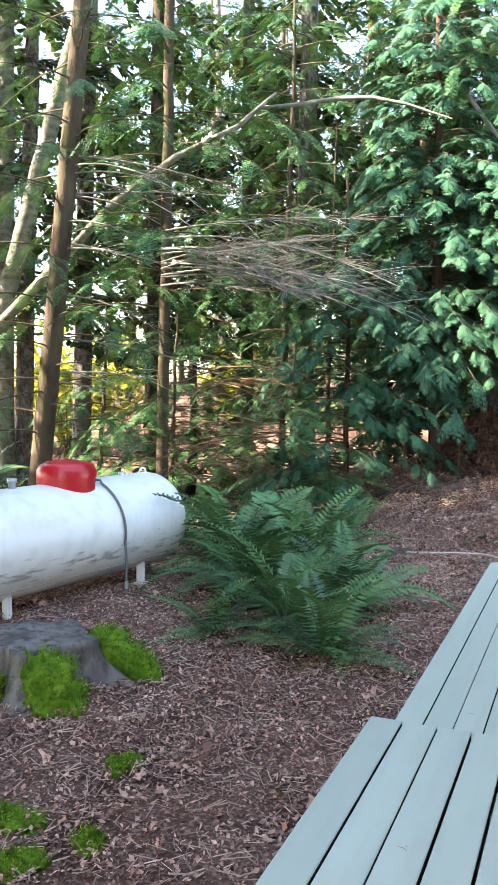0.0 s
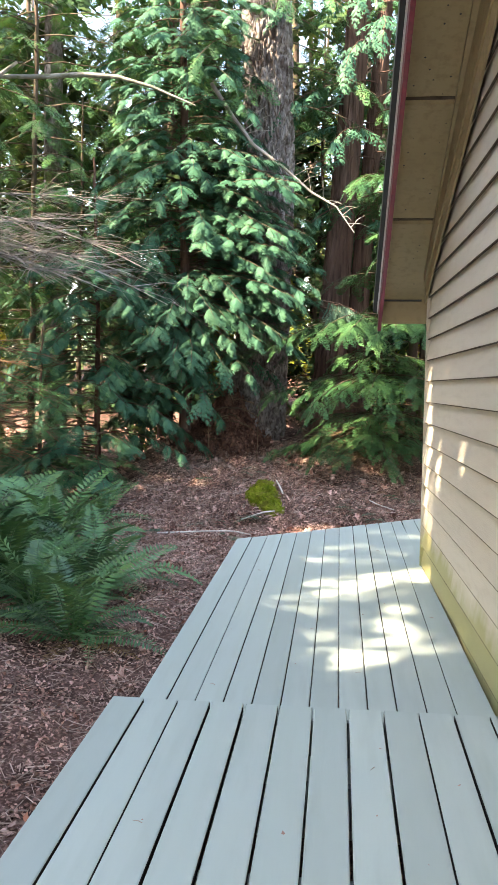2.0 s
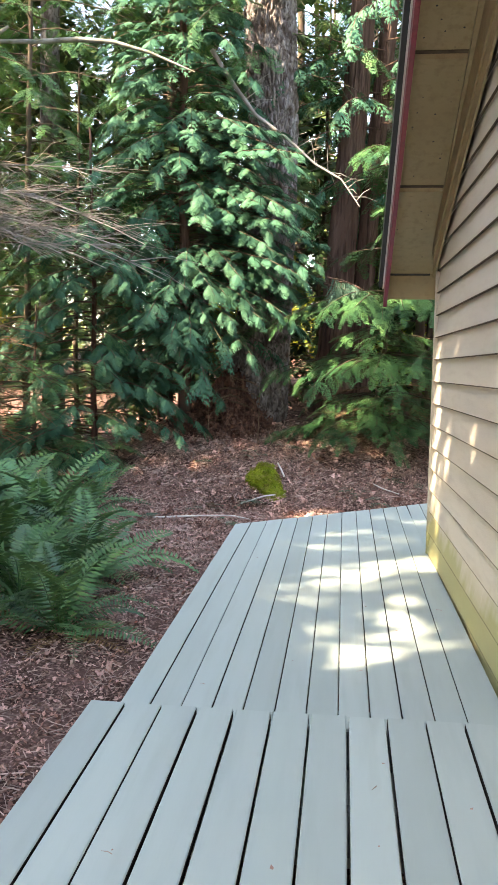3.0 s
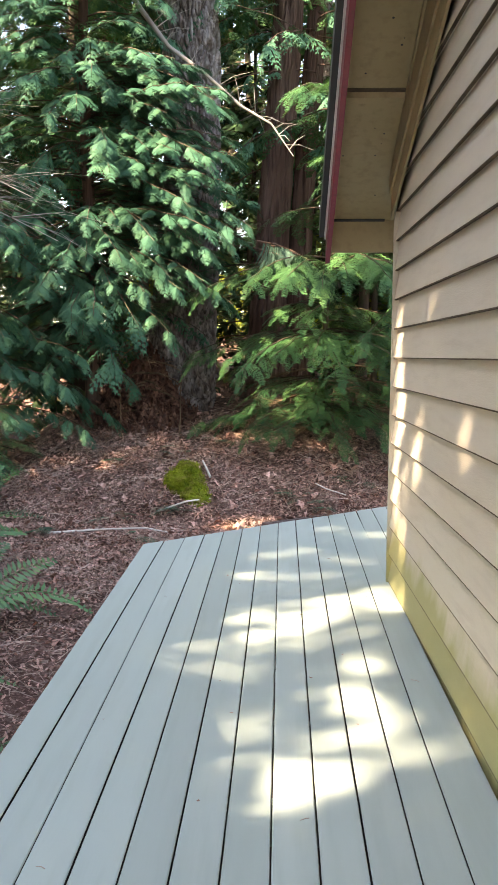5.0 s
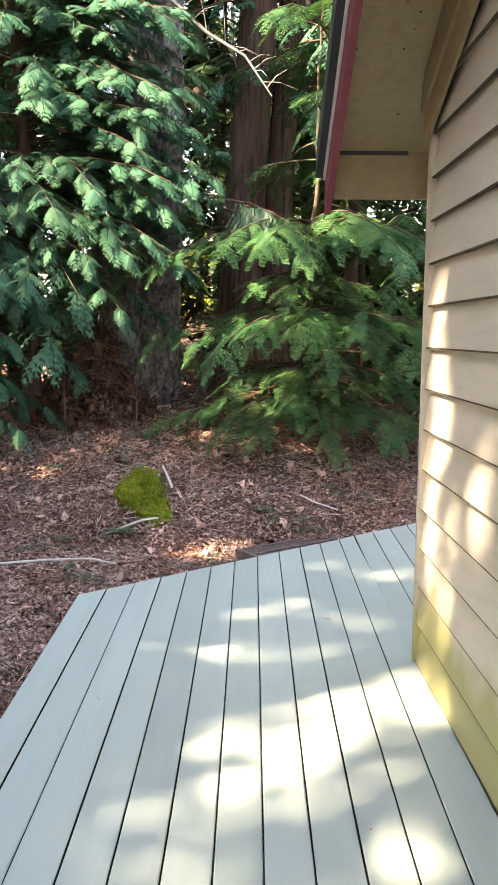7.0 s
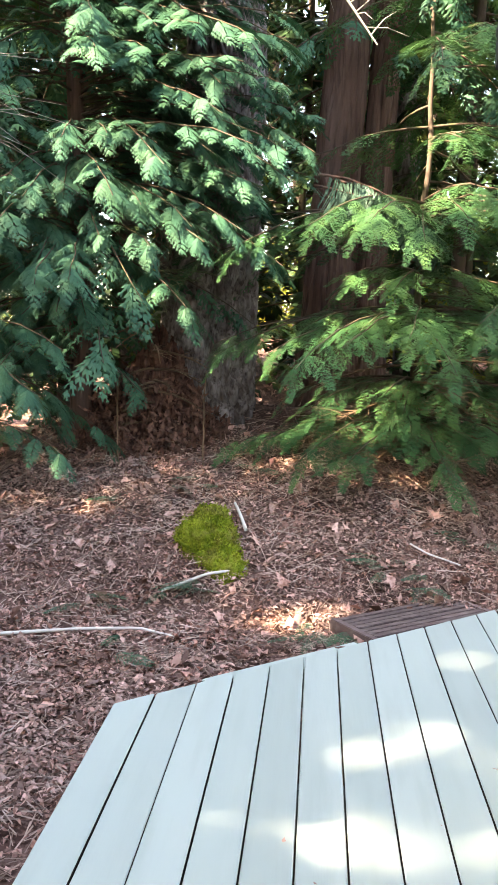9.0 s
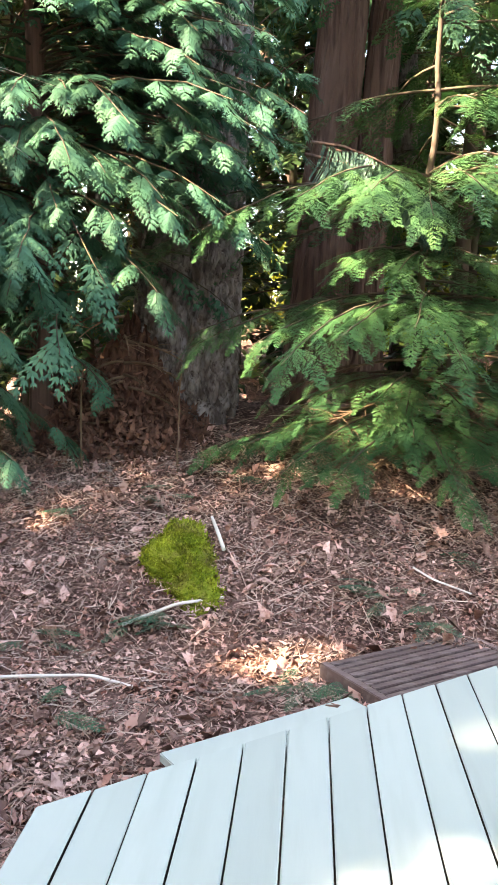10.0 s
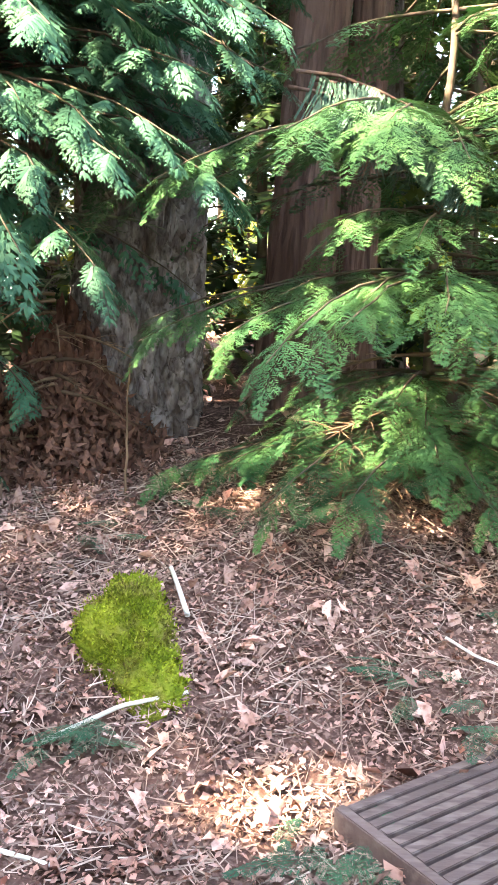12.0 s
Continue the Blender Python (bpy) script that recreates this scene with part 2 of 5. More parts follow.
def box_bm(x0, y0, z0, x1, y1, z1, bevel=0.0, bm=None):
    bm = bm or bmesh.new()
    m = Matrix.Translation(((x0 + x1) / 2, (y0 + y1) / 2, (z0 + z1) / 2)) @ Matrix.Diagonal((x1 - x0, y1 - y0, z1 - z0, 1))
    got = bmesh.ops.create_cube(bm, size=1, matrix=m)
    if bevel:
        edges = list({e for v in got["verts"] for e in v.link_edges})
        bmesh.ops.bevel(bm, geom=edges, offset=bevel, segments=2, affect="EDGES", clamp_overlap=True)
    return bm


def smoothstep(a, b, x):
    k = np.clip((np.asarray(x, float) - a) / (b - a), 0, 1)
    return k * k * (3 - 2 * k)


def wobble(x, y, f, seed=0.0):
    """Cheap smooth relief for arrays."""
    return (np.sin(x * f + seed) * np.cos(y * f * 1.13 - seed * 1.7) + 0.5 * np.sin(x * f * 2.3 - y * f * 1.9 + seed * 3)
            + 0.25 * np.sin(x * f * 4.7 + y * f * 5.1 + seed)) / 1.75


def ground_z(x, y):
    """Height of the forest floor."""
    x, y = np.asarray(x, float), np.asarray(y, float)
    mound = 0.33 * np.clip(y - 10.0, 0, 3.0)
    mound = mound * smoothstep(-4.2, -2.2, x) * (1 - 0.55 * smoothstep(0.3, 2.5, x))
    far = 0.05 * np.clip(y - 14, 0, 40) + 0.02 * np.clip(-x - 6, 0, 40)
    z = -0.30 + 0.055 * smoothstep(7.8, 9.4, y) * smoothstep(-3.5, -1.5, x) + mound + far + 0.05 * wobble(x, y, 0.9, 1.0) + 0.018 * wobble(x, y, 4.1, 2.0)
    under = smoothstep(-1.0, -0.7, x) * (1 - smoothstep(8.2, 9.0, y))
    return z - 0.12 * under


def tube(path, radii, seg=8, rough=0.0, ridges=0, seed=0, cap=True):
    """Rings along a path: vertices and quads (numpy)."""
    rng = np.random.default_rng(seed)
    P = np.asarray(path, float)
    n = len(P)
    T = np.gradient(P, axis=0)
    T /= np.linalg.norm(T, axis=1)[:, None] + 1e-9
    ref = np.where(np.abs(T[:, 2:3]) > 0.9, np.array([[1.0, 0, 0]]), np.array([[0, 0, 1.0]]))
    U = np.cross(T, ref)
    U /= np.linalg.norm(U, axis=1)[:, None]
    V = np.cross(T, U)
    a = np.linspace(0, 2 * np.pi, seg, endpoint=False)
    R = np.asarray(radii, float)[:, None] * np.ones((1, seg))
    if ridges:
        h = np.arange(n)[:, None] / n
        ph = rng.uniform(0, 6.28, 4)
        R = R * (1 + rough * np.abs(np.sin(a * ridges / 2 + ph[0] + 1.6 * np.sin(h * 23 + 3 * a + ph[1]) + 0.8 * np.sin(h * 61 + ph[2]))) - rough / 2)
        R = R * (1 + 0.5 * rough * np.sin(3 * a + ph[3] + 2 * h))
    if rough:
        R = R * (1 + rough * 0.5 * rng.standard_normal(R.shape))
    verts = P[:, None] + R[..., None] * (np.cos(a)[None, :, None] * U[:, None] + np.sin(a)[None, :, None] * V[:, None])
    i, j = np.meshgrid(np.arange(n - 1), np.arange(seg), indexing="ij")
    k = (j + 1) % seg
    quads = np.stack([i * seg + j, i * seg + k, (i + 1) * seg + k, (i + 1) * seg + j], -1).reshape(-1, 4)
    return verts.reshape(-1, 3), quads


def join(pieces):
    vs, qs, o = [], [], 0
    for v, q in pieces:
        vs.append(v)
        qs.append(q + o)
        o += len(v)
    return np.concatenate(vs), np.concatenate(qs)


# ---- ground ----
def build_ground():
    xs = np.concatenate([np.linspace(-400, -30, 12), np.linspace(-28, -8, 30), np.linspace(-7.6, 5, 130), np.linspace(6, 30, 20), np.linspace(60, 400, 8)])
    ys = np.concatenate([np.linspace(-400, -20, 10), np.linspace(-15, 1, 18), np.linspace(1.4, 15, 140), np.linspace(15.7, 60, 50), np.linspace(80, 400, 10)])
    X, Y = np.meshgrid(xs, ys, indexing="ij")
    Zg = ground_z(X, Y)
    v = np.stack([X, Y, Zg], -1).reshape(-1, 3)
    i, j = np.meshgrid(np.arange(len(xs) - 1), np.arange(len(ys) - 1), indexing="ij")
    w = len(ys)
    q = np.stack([i * w + j, (i + 1) * w + j, (i + 1) * w + j + 1, i * w + j + 1], -1).reshape(-1, 4)
    me = quad_mesh("ground", v, q, SOIL)
    me.polygons.foreach_set("use_smooth", [True] * len(me.polygons))
    tagged(new("ground", me), "brown forest floor of soil, needles and dead leaves", "ground", kind="structure")


build_ground()

# ---- house ----
WX, WY = 0.84, 7.40            # the wall at its far corner
SKEW, DIP = 0.020, 0.019       # the wall veers from the deck boards; its laps dip towards the corner
SLOPE, SOF_Y, SOF_Z = 0.52, 7.88, 2.31


def soffit_z(y):
    return SOF_Z + SLOPE * (SOF_Y - y)


def build_house():
    wall = tagged(new("wall_west"), "beige painted lap siding wall with green algae at its foot", "wall", kind="structure")
    y0 = -5.0
    ridge = 1.0
    bm = bmesh.new()
    prof = [(y0, -0.3), (WY, -0.3), (WY, soffit_z(WY) + 0.04), (ridge, soffit_z(ridge) + 0.04), (y0, soffit_z(2 * ridge - y0) + 0.04)]
    a = [bm.verts.new((WX + 0.02 + SKEW * (WY - y), y, z)) for y, z in prof]
    b = [bm.verts.new((WX + 0.16 + SKEW * (WY - y), y, z)) for y, z in prof]
    bm.faces.new(a)
    bm.faces.new(b)
    for k in range(5):
        bm.faces.new((a[k], a[(k + 1) % 5], b[(k + 1) % 5], b[k]))
    part("wall_core", bm, SIDING, wall)
    z, step = -0.168, 0.176
    while z < soffit_z(ridge):
        top = z + step + 0.02
        yr = WY - 0.03
        lim = lambda zz: min(yr, SOF_Y - (zz - SOF_Z) / SLOPE + 0.05)
        ye, yt = lim(z), lim(top)
        if ye < y0 + 0.5:
            break
        v = [(WX - 0.018, y0, z), (WX - 0.018, ye, z), (WX + 0.012, yt, top), (WX + 0.012, y0, top),
             (WX + 0.019, y0, z), (WX + 0.019, ye, z), (WX + 0.019, yt, top), (WX + 0.019, y0, top)]
        v = [(px + SKEW * (WY - py), py, pz + DIP * (WY - py)) for px, py, pz in v]
        f = [(0, 1, 2, 3), (4, 7, 6, 5), (0, 4, 5, 1), (1, 5, 6, 2), (2, 6, 7, 3), (3, 7, 4, 0)]
        child("siding_board", raw_mesh("siding_board", v, f, SIDING), wall)
        # dark strip paints in the shadow line below the lap, along with its dirt
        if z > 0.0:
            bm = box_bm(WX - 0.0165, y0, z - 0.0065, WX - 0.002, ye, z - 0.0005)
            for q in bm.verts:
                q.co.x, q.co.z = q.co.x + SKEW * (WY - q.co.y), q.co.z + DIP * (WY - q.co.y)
            part("lap_joint", bm, SHADOW_GRIME, wall, "dark strip for the shadow and dirt under a lap")
        z += step
    part("corner_board", box_bm(WX - 0.027, WY - 0.028, -0.06, WX + 0.10, WY + 0.012, soffit_z(WY) - 0.02, 0.004), SIDING, wall)
    tagged(new("wall_north", None), "beige painted side wall of the house", "wall", kind="structure")
    nw = bpy.data.objects["wall_north"]
    part("wall_core", box_bm(WX + 0.165, WY - 0.14, -0.3, 7.0, WY - 0.005, soffit_z(WY), 0.0), SIDING, nw)
    part("wall_core", box_bm(6.86, -5.0, -0.3, 7.0, WY - 0.145, soffit_z(WY), 0.0), SIDING, nw)
    part("wall_core", box_bm(WX + 0.165, -5.0, -0.3, 6.855, -4.86, soffit_z(WY), 0.0), SIDING, nw)

    roof = tagged(new("roof"), "gable roof with dark metal edge and painted soffit", "roof", kind="structure")
    OX = 0.43                                        # outer face of the rake fascia

    def slab(name, mat, x0, x1, ya, yb, up0, up1, label=""):
        """A sheet that follows the roof's slope, from up0 to up1 above the soffit."""
        bm = bmesh.new()
        vs = [bm.verts.new((x, y, soffit_z(y) + u)) for x in (x0, x1) for y in (ya, yb) for u in (up0, up1)]
        for f in ((0, 1, 3, 2), (4, 6, 7, 5), (0, 4, 5, 1), (2, 3, 7, 6), (0, 2, 6, 4), (1, 5, 7, 3)):
            bm.faces.new([vs[k] for k in f])
        return part(name, bm, mat, roof, label)
    slab("soffit", SOFFIT, OX + 0.032, 7.4, ridge, SOF_Y, 0.0, 0.03, "tan painted soffit boards")
    slab("fascia", FASCIA, OX, OX + 0.03, ridge, 8.0, -0.21, 0.05, "dark red painted rake fascia")
    slab("drip_edge", WHITE_TRIM, OX - 0.012, OX - 0.001, ridge, 7.96, -0.075, -0.045, "thin pale drip edge")
    slab("roof_edge", METAL_BLACK, OX - 0.045, OX - 0.002, ridge, 7.99, -0.042, 0.06, "black metal roof edge")
    slab("roof_sheet", METAL_BLACK, OX - 0.045, 7.45, ridge, 8.0, 0.062, 0.085)
    # other slope
    bm = bmesh.new()
    vs = [bm.verts.new((x, y, soffit_z(2 * ridge - y) + u)) for x in (OX - 0.045, 7.45) for y in (ridge - 0.002, -6.0) for u in (0.0, 0.08)]
    for f in ((0, 1, 3, 2), (4, 6, 7, 5), (0, 4, 5, 1), (2, 3, 7, 6), (0, 2, 6, 4), (1, 5, 7, 3)):
        bm.faces.new([vs[k] for k in f])
    part("roof_sheet", bm, METAL_BLACK, roof)
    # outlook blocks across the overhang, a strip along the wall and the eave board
    for y in (6.88, 5.78, 4.68, 3.58, 2.48):
        slab("outlook", SOFFIT, OX + 0.034, WX - 0.052, y - 0.02, y + 0.02, -0.03, -0.001)
        # dark strip stands in for the shadow line beside the block
        slab("vent_gap", SHADOW_GRIME, OX + 0.034, WX - 0.052, y - 0.047, y - 0.027, -0.006, -0.001)
    slab("soffit_trim", SOFFIT, WX - 0.05, WX + 0.06, ridge, WY + 0.02, -0.05, -0.002)
    # frieze along the wall's top, stepped in two
    for x0, x1, low in ((WX - 0.047, WX - 0.033, 0.0), (WX - 0.06, WX - 0.0475, 0.14)):
        bm = bmesh.new()
        vs = [bm.verts.new((x + SKEW * max(0.0, WY - y), y, z)) for x in (x0, x1) for y in (2.0, WY + 0.015) for z in (2.25 + low + 0.45 * (WY - y), soffit_z(y) - 0.055)]
        for f in ((0, 1, 3, 2), (4, 6, 7, 5), (0, 4, 5, 1), (2, 3, 7, 6), (0, 2, 6, 4), (1, 5, 7, 3)):
            bm.faces.new([vs[k] for k in f])
        part("frieze_board", bm, SOFFIT, roof, "tan painted frieze under the soffit")
    part("eave_board", box_bm(OX + 0.034, SOF_Y + 0.001, SOF_Z - 0.21, 7.38, SOF_Y + 0.04, SOF_Z + 0.03, 0.003), SOFFIT, roof, "tan eave board")
    # solid black strip painted in as the shadow where soffit meets eave board
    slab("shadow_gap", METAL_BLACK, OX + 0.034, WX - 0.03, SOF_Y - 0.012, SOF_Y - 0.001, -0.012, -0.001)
    rng = random.Random(4)
    for k in range(26):
        y, x = rng.uniform(5.0, 7.75), rng.uniform(OX + 0.06, WX - 0.08)
        bm = bmesh.new()
        bmesh.ops.create_circle(bm, cap_ends=True, segments=6, radius=rng.choice((0.004, 0.006, 0.007)),
                                matrix=Matrix.Translation((x, y, soffit_z(y) - 0.003)) @ Matrix.Rotation(-math.atan(SLOPE), 4, "X"))
        part("nail_stain", bm, METAL_BLACK, roof)


build_house()

# ---- decks ----
DIAG = (0.786, 0.618)            # direction of the skewed far edge


def far_edge(x):
    return 8.285 + 0.786 * (x + 0.887)


def board_mesh(x0, x1, ya0, ya1, yb0, yb1, top, thick=0.036, c=0.004):
    """A plank from x0 to x1; its near end runs from ya0 to ya1, its far end from yb0 to yb1, with eased top edges."""
    v, f = [], []
    for (e0, e1) in ((ya0, ya1), (yb0, yb1)):
        d = 1 if e0 is yb0 else -1
        for x, z in ((x0, top - thick), (x1, top - thick), (x1, top - c), (x1 - c, top), (x0 + c, top), (x0, top - c)):
            k = (x - x0) / (x1 - x0)
            v.append((x, e0 + (e1 - e0) * k, z))
    n = 6
    for k in range(n):
        f.append((k, (k + 1) % n, n + (k + 1) % n, n + k))
    f += [tuple(range(n))[::-1], tuple(range(n, 2 * n))]
    if x1 > WX - 0.035 and x0 < WX - 0.04:
        v = [(x + SKEW * max(0.0, WY - y) if x > (x0 + x1) / 2 else x, y, z) for x, y, z in v]
    me = raw_mesh("plank", v, f, DECK)
    # sides that face a seam are coloured near black, as its shade
    me.materials.append(SEAM_SHADE)
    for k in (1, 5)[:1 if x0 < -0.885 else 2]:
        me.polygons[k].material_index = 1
    return me


def build_decks():
    rng = random.Random(2)
    far = tagged(new("deck_lower"), "pale grey-green painted plank deck with dappled sun", "deck", kind="structure")
    p, gap = 0.1442, 0.0055
    x = -0.886
    while x < 3.2:
        a, b = x, x + p - gap * rng.uniform(0.7, 1.2)
        if a < WX - 0.05:
            b = min(b, WX - 0.03)
        near_y = 3.0 if a < WX - 0.05 else WY + 0.03
        dz = rng.uniform(-0.0012, 0.0012)
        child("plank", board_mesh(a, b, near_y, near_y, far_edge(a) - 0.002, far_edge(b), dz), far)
        x += p
        if a < WX - 0.05 and x + 0.04 > WX:
            x = WX - 0.02
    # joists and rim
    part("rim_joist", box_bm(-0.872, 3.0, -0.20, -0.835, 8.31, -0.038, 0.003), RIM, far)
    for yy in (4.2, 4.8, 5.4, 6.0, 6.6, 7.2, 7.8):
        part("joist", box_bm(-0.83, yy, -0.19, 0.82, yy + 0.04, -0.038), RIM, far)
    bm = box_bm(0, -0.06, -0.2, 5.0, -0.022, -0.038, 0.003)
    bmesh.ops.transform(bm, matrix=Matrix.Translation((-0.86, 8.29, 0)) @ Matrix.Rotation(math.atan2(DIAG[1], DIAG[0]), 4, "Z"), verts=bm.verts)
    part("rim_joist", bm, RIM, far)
    for px, py in ((-0.8, 8.2), (-0.8, 5.6), (0.4, 8.9), (1.6, 9.8)):
        part("post", box_bm(px, py, -0.7, px + 0.09, py + 0.09, -0.2, 0.003), RIM, far)
    # low painted ledge below the skewed edge
    ledge = tagged(new("deck_ledge"), "low step of two grey-green painted planks below the deck edge", "step", kind="structure")
    place = Matrix.Translation((-0.64, 8.95, -0.165)) @ Matrix.Rotation(math.atan2(DIAG[1], DIAG[0]), 4, "Z")
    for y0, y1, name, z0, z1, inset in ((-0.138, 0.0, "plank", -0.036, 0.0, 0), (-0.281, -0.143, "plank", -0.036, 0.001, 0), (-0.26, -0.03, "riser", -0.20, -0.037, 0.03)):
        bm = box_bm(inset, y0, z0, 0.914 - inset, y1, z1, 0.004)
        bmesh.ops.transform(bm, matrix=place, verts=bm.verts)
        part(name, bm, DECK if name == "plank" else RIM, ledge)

    top = 0.20
    near = tagged(new("deck_upper"), "pale grey-green painted plank deck one step higher", "deck", kind="structure")
    p, gap = 0.150, 0.0095
    x = -0.888
    while x < WX - 0.03:
        b = min(x + p - gap * rng.uniform(0.5, 1.25), WX - 0.028)
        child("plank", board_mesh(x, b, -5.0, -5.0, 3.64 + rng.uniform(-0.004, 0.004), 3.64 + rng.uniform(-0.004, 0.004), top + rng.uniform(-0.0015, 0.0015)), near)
        x += p
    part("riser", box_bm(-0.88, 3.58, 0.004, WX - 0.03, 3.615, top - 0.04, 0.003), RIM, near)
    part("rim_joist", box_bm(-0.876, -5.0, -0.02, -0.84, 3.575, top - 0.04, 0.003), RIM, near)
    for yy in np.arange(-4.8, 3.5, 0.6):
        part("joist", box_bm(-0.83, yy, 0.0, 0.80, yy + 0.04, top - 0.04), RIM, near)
    for py in (-4.5, -1.8, 0.9, 3.4):
        part("post", box_bm(-0.87, py, -0.7, -0.78, py + 0.09, -0.02, 0.003), RIM, near)

    # low slatted step on the ground
    step = thing("slatted_step", "low weathered brown wooden slatted step on the ground beside the deck", "step")
    L, Wd, zt = 0.92, 0.72, -0.175
    turn = Matrix.Translation((-0.04, 9.89, 0)) @ Matrix.Rotation(math.atan2(0.53, 0.76), 4, "Z")
    n = 14
    for k in range(n):
        w = (Wd - 0.0) / n
        bm = box_bm(0.045, -Wd + k * w + 0.006, zt - 0.03, L - 0.045, -Wd + (k + 1) * w - 0.006, zt + rng.uniform(-0.002, 0.002), 0.003)
        bmesh.ops.transform(bm, matrix=turn, verts=bm.verts)
        part("slat", bm, PALLET, step)
    for a, b in (((0.0, -Wd), (0.042, 0.0)), ((L - 0.042, -Wd), (L, 0.0))):
        bm = box_bm(a[0], a[1], zt - 0.12, b[0], b[1], zt + 0.004, 0.004)
        bmesh.ops.transform(bm, matrix=turn, verts=bm.verts)
        part("end_board", bm, PALLET, step)
    for yy in (-Wd + 0.001, -0.036):
        bm = box_bm(0.0425, yy, zt - 0.12, L - 0.0425, yy + 0.035, zt - 0.032, 0.003)
        bmesh.ops.transform(bm, matrix=turn, verts=bm.verts)
        part("side_board", bm, PALLET, step)


build_decks()

# ---- foliage templates: arrays of flat leaflets, along +x, upper side +z ----
def leaflets(bases, dirs, lengths, widths, normal=(0, 0, 1), fold=0.0):
    """Diamond leaflets: bases, unit directions, lengths and widths."""
    B, D = np.asarray(bases, float), np.asarray(dirs, float)
    S = np.cross(np.asarray(normal, float)[None, :], D)
    S /= np.linalg.norm(S, axis=1)[:, None] + 1e-9
    ln, w = np.asarray(lengths, float)[:, None], np.asarray(widths, float)[:, None]
    mid = B + D * ln * 0.45
    dz = np.array([[0, 0, 1.0]]) * w * fold
    v = np.stack([B, mid + S * w / 2 - dz, B + D * ln, mid - S * w / 2 - dz], 1).reshape(-1, 3)
    q = np.arange(len(B) * 4).reshape(-1, 4)
    return v, q


def spray_hemlock(rng, twigs=11, needles=6, angle=56, droop=0.22):
    """A flat feathery spray of unit length: side twigs edged with slender shoots of needles."""
    b, d, l, w = [], [], [], []
    for i in range(twigs):
        s = (i + 0.5) / twigs
        for side in (-1, 1):
            tl = 0.42 * (1 - 0.8 * s) * rng.uniform(0.7, 1.15) * (0.5 + min(1, s * 3) * 0.5)
            a = radians(angle - 16 * s + rng.uniform(-8, 8)) * side
            td = np.array([math.cos(a), math.sin(a), rng.uniform(-0.16, 0.02)])
            o = np.array([s + (0.02 if side > 0 else -0.02), 0, -droop * s * s])
            for k in range(needles):
                u = (k + 0.4) / needles
                p = o + td * tl * u + np.array([0, 0, -0.28 * tl * u * u])
                nl = (0.088 if needles > 3 else 0.13) * (1 - 0.5 * u) * rng.uniform(0.75, 1.2)
                for sg in (-1, 1):
                    aa = a + sg * radians(46)
                    b.append(p)
                    d.append((math.cos(aa), math.sin(aa), rng.uniform(-0.3, 0.05)))
                    l.append(nl)
                    w.append(nl * (0.27 if needles > 3 else 0.36))
            b.append(o + td * tl * 0.55 + np.array([0, 0, -0.10 * tl]))
            d.append(td + np.array([0, 0, -0.2]))
            l.append(tl * 0.62)
            w.append(0.022)
    b.append((0.9, 0, -droop * 0.85))
    d.append((1, 0, -0.4))
    l.append(0.13)
    w.append(0.03)
    return leaflets(b, np.array(d) / np.linalg.norm(d, axis=1)[:, None], l, w)


def spray_cedar(rng, twigs=8, needles=4, angle=60, droop=0.30):
    """A bough end of unit length: flat pointed branchlets with overlapping lobes hang fern-like from both sides."""
    b, d, l, w = [], [], [], []
    lean = rng.uniform(0.30, 0.6)
    for i in range(twigs):
        s = (i + 0.5) / twigs
        for side in (-1, 1):
            tl = 0.44 * (1 - 0.66 * s ** 1.4) * rng.uniform(0.85, 1.12) * (0.55 + 0.45 * min(1, s * 4))
            a = radians(angle - 24 * s + rng.uniform(-6, 6)) * side
            fall = -lean - rng.uniform(-0.1, 0.22)
            o = np.array([s + (0.03 if side > 0 else -0.03), 0, -droop * s * s])
            td = np.array([math.cos(a), math.sin(a), fall])
            td = td / np.linalg.norm(td)
            for k in range(needles):
                u = (k + 0.2) / needles
                p = o + td * tl * u + np.array([0, 0, -0.12 * tl * u * u])
                nl = tl * 0.50 * (1 - 0.62 * u) * rng.uniform(0.85, 1.15)
                for sg in (-1, 1):
                    aa = a + sg * radians(33)
                    b.append(p)
                    d.append((math.cos(aa), math.sin(aa), fall * 1.0 - 0.1 * u))
                    l.append(nl)
                    w.append(nl * (0.30 if needles > 2 else 0.42))
            b.append(o)
            d.append(td)
            l.append(tl * 1.02)
            w.append(tl * 0.13)
    b.append((0.9, 0, -droop * 0.85))
    d.append((1, 0, -0.7))
    l.append(0.2)
    w.append(0.06)
    return leaflets(b, np.array(d) / np.linalg.norm(d, axis=1)[:, None], l, w, normal=(0.25, 0, 1))


def spray_hanging(rng, strands=15):
    """A bough end of unit length with slack strands that hang straight down."""
    b, d, l, w = [], [], [], []
    for i in range(strands):
        s = (i + rng.random()) / strands
        for side in (-1, 1):
            o = np.array([s, side * rng.uniform(0.0, 0.10), -0.2 * s * s])
            for k in range(7):
                p = o + np.array([0.05 * k * 0.3, side * 0.02 * k, -0.058 * k])
                for sg in (-1, 1):
                    b.append(p)
                    d.append((0.3 * sg + 0.1, 0.35 * side, -1.0))
                    l.append(rng.uniform(0.07, 0.11))
                    w.append(0.032)
    return leaflets(b, np.array(d) / np.linalg.norm(d, axis=1)[:, None], l, w, normal=(0.2, -1, 0.2))


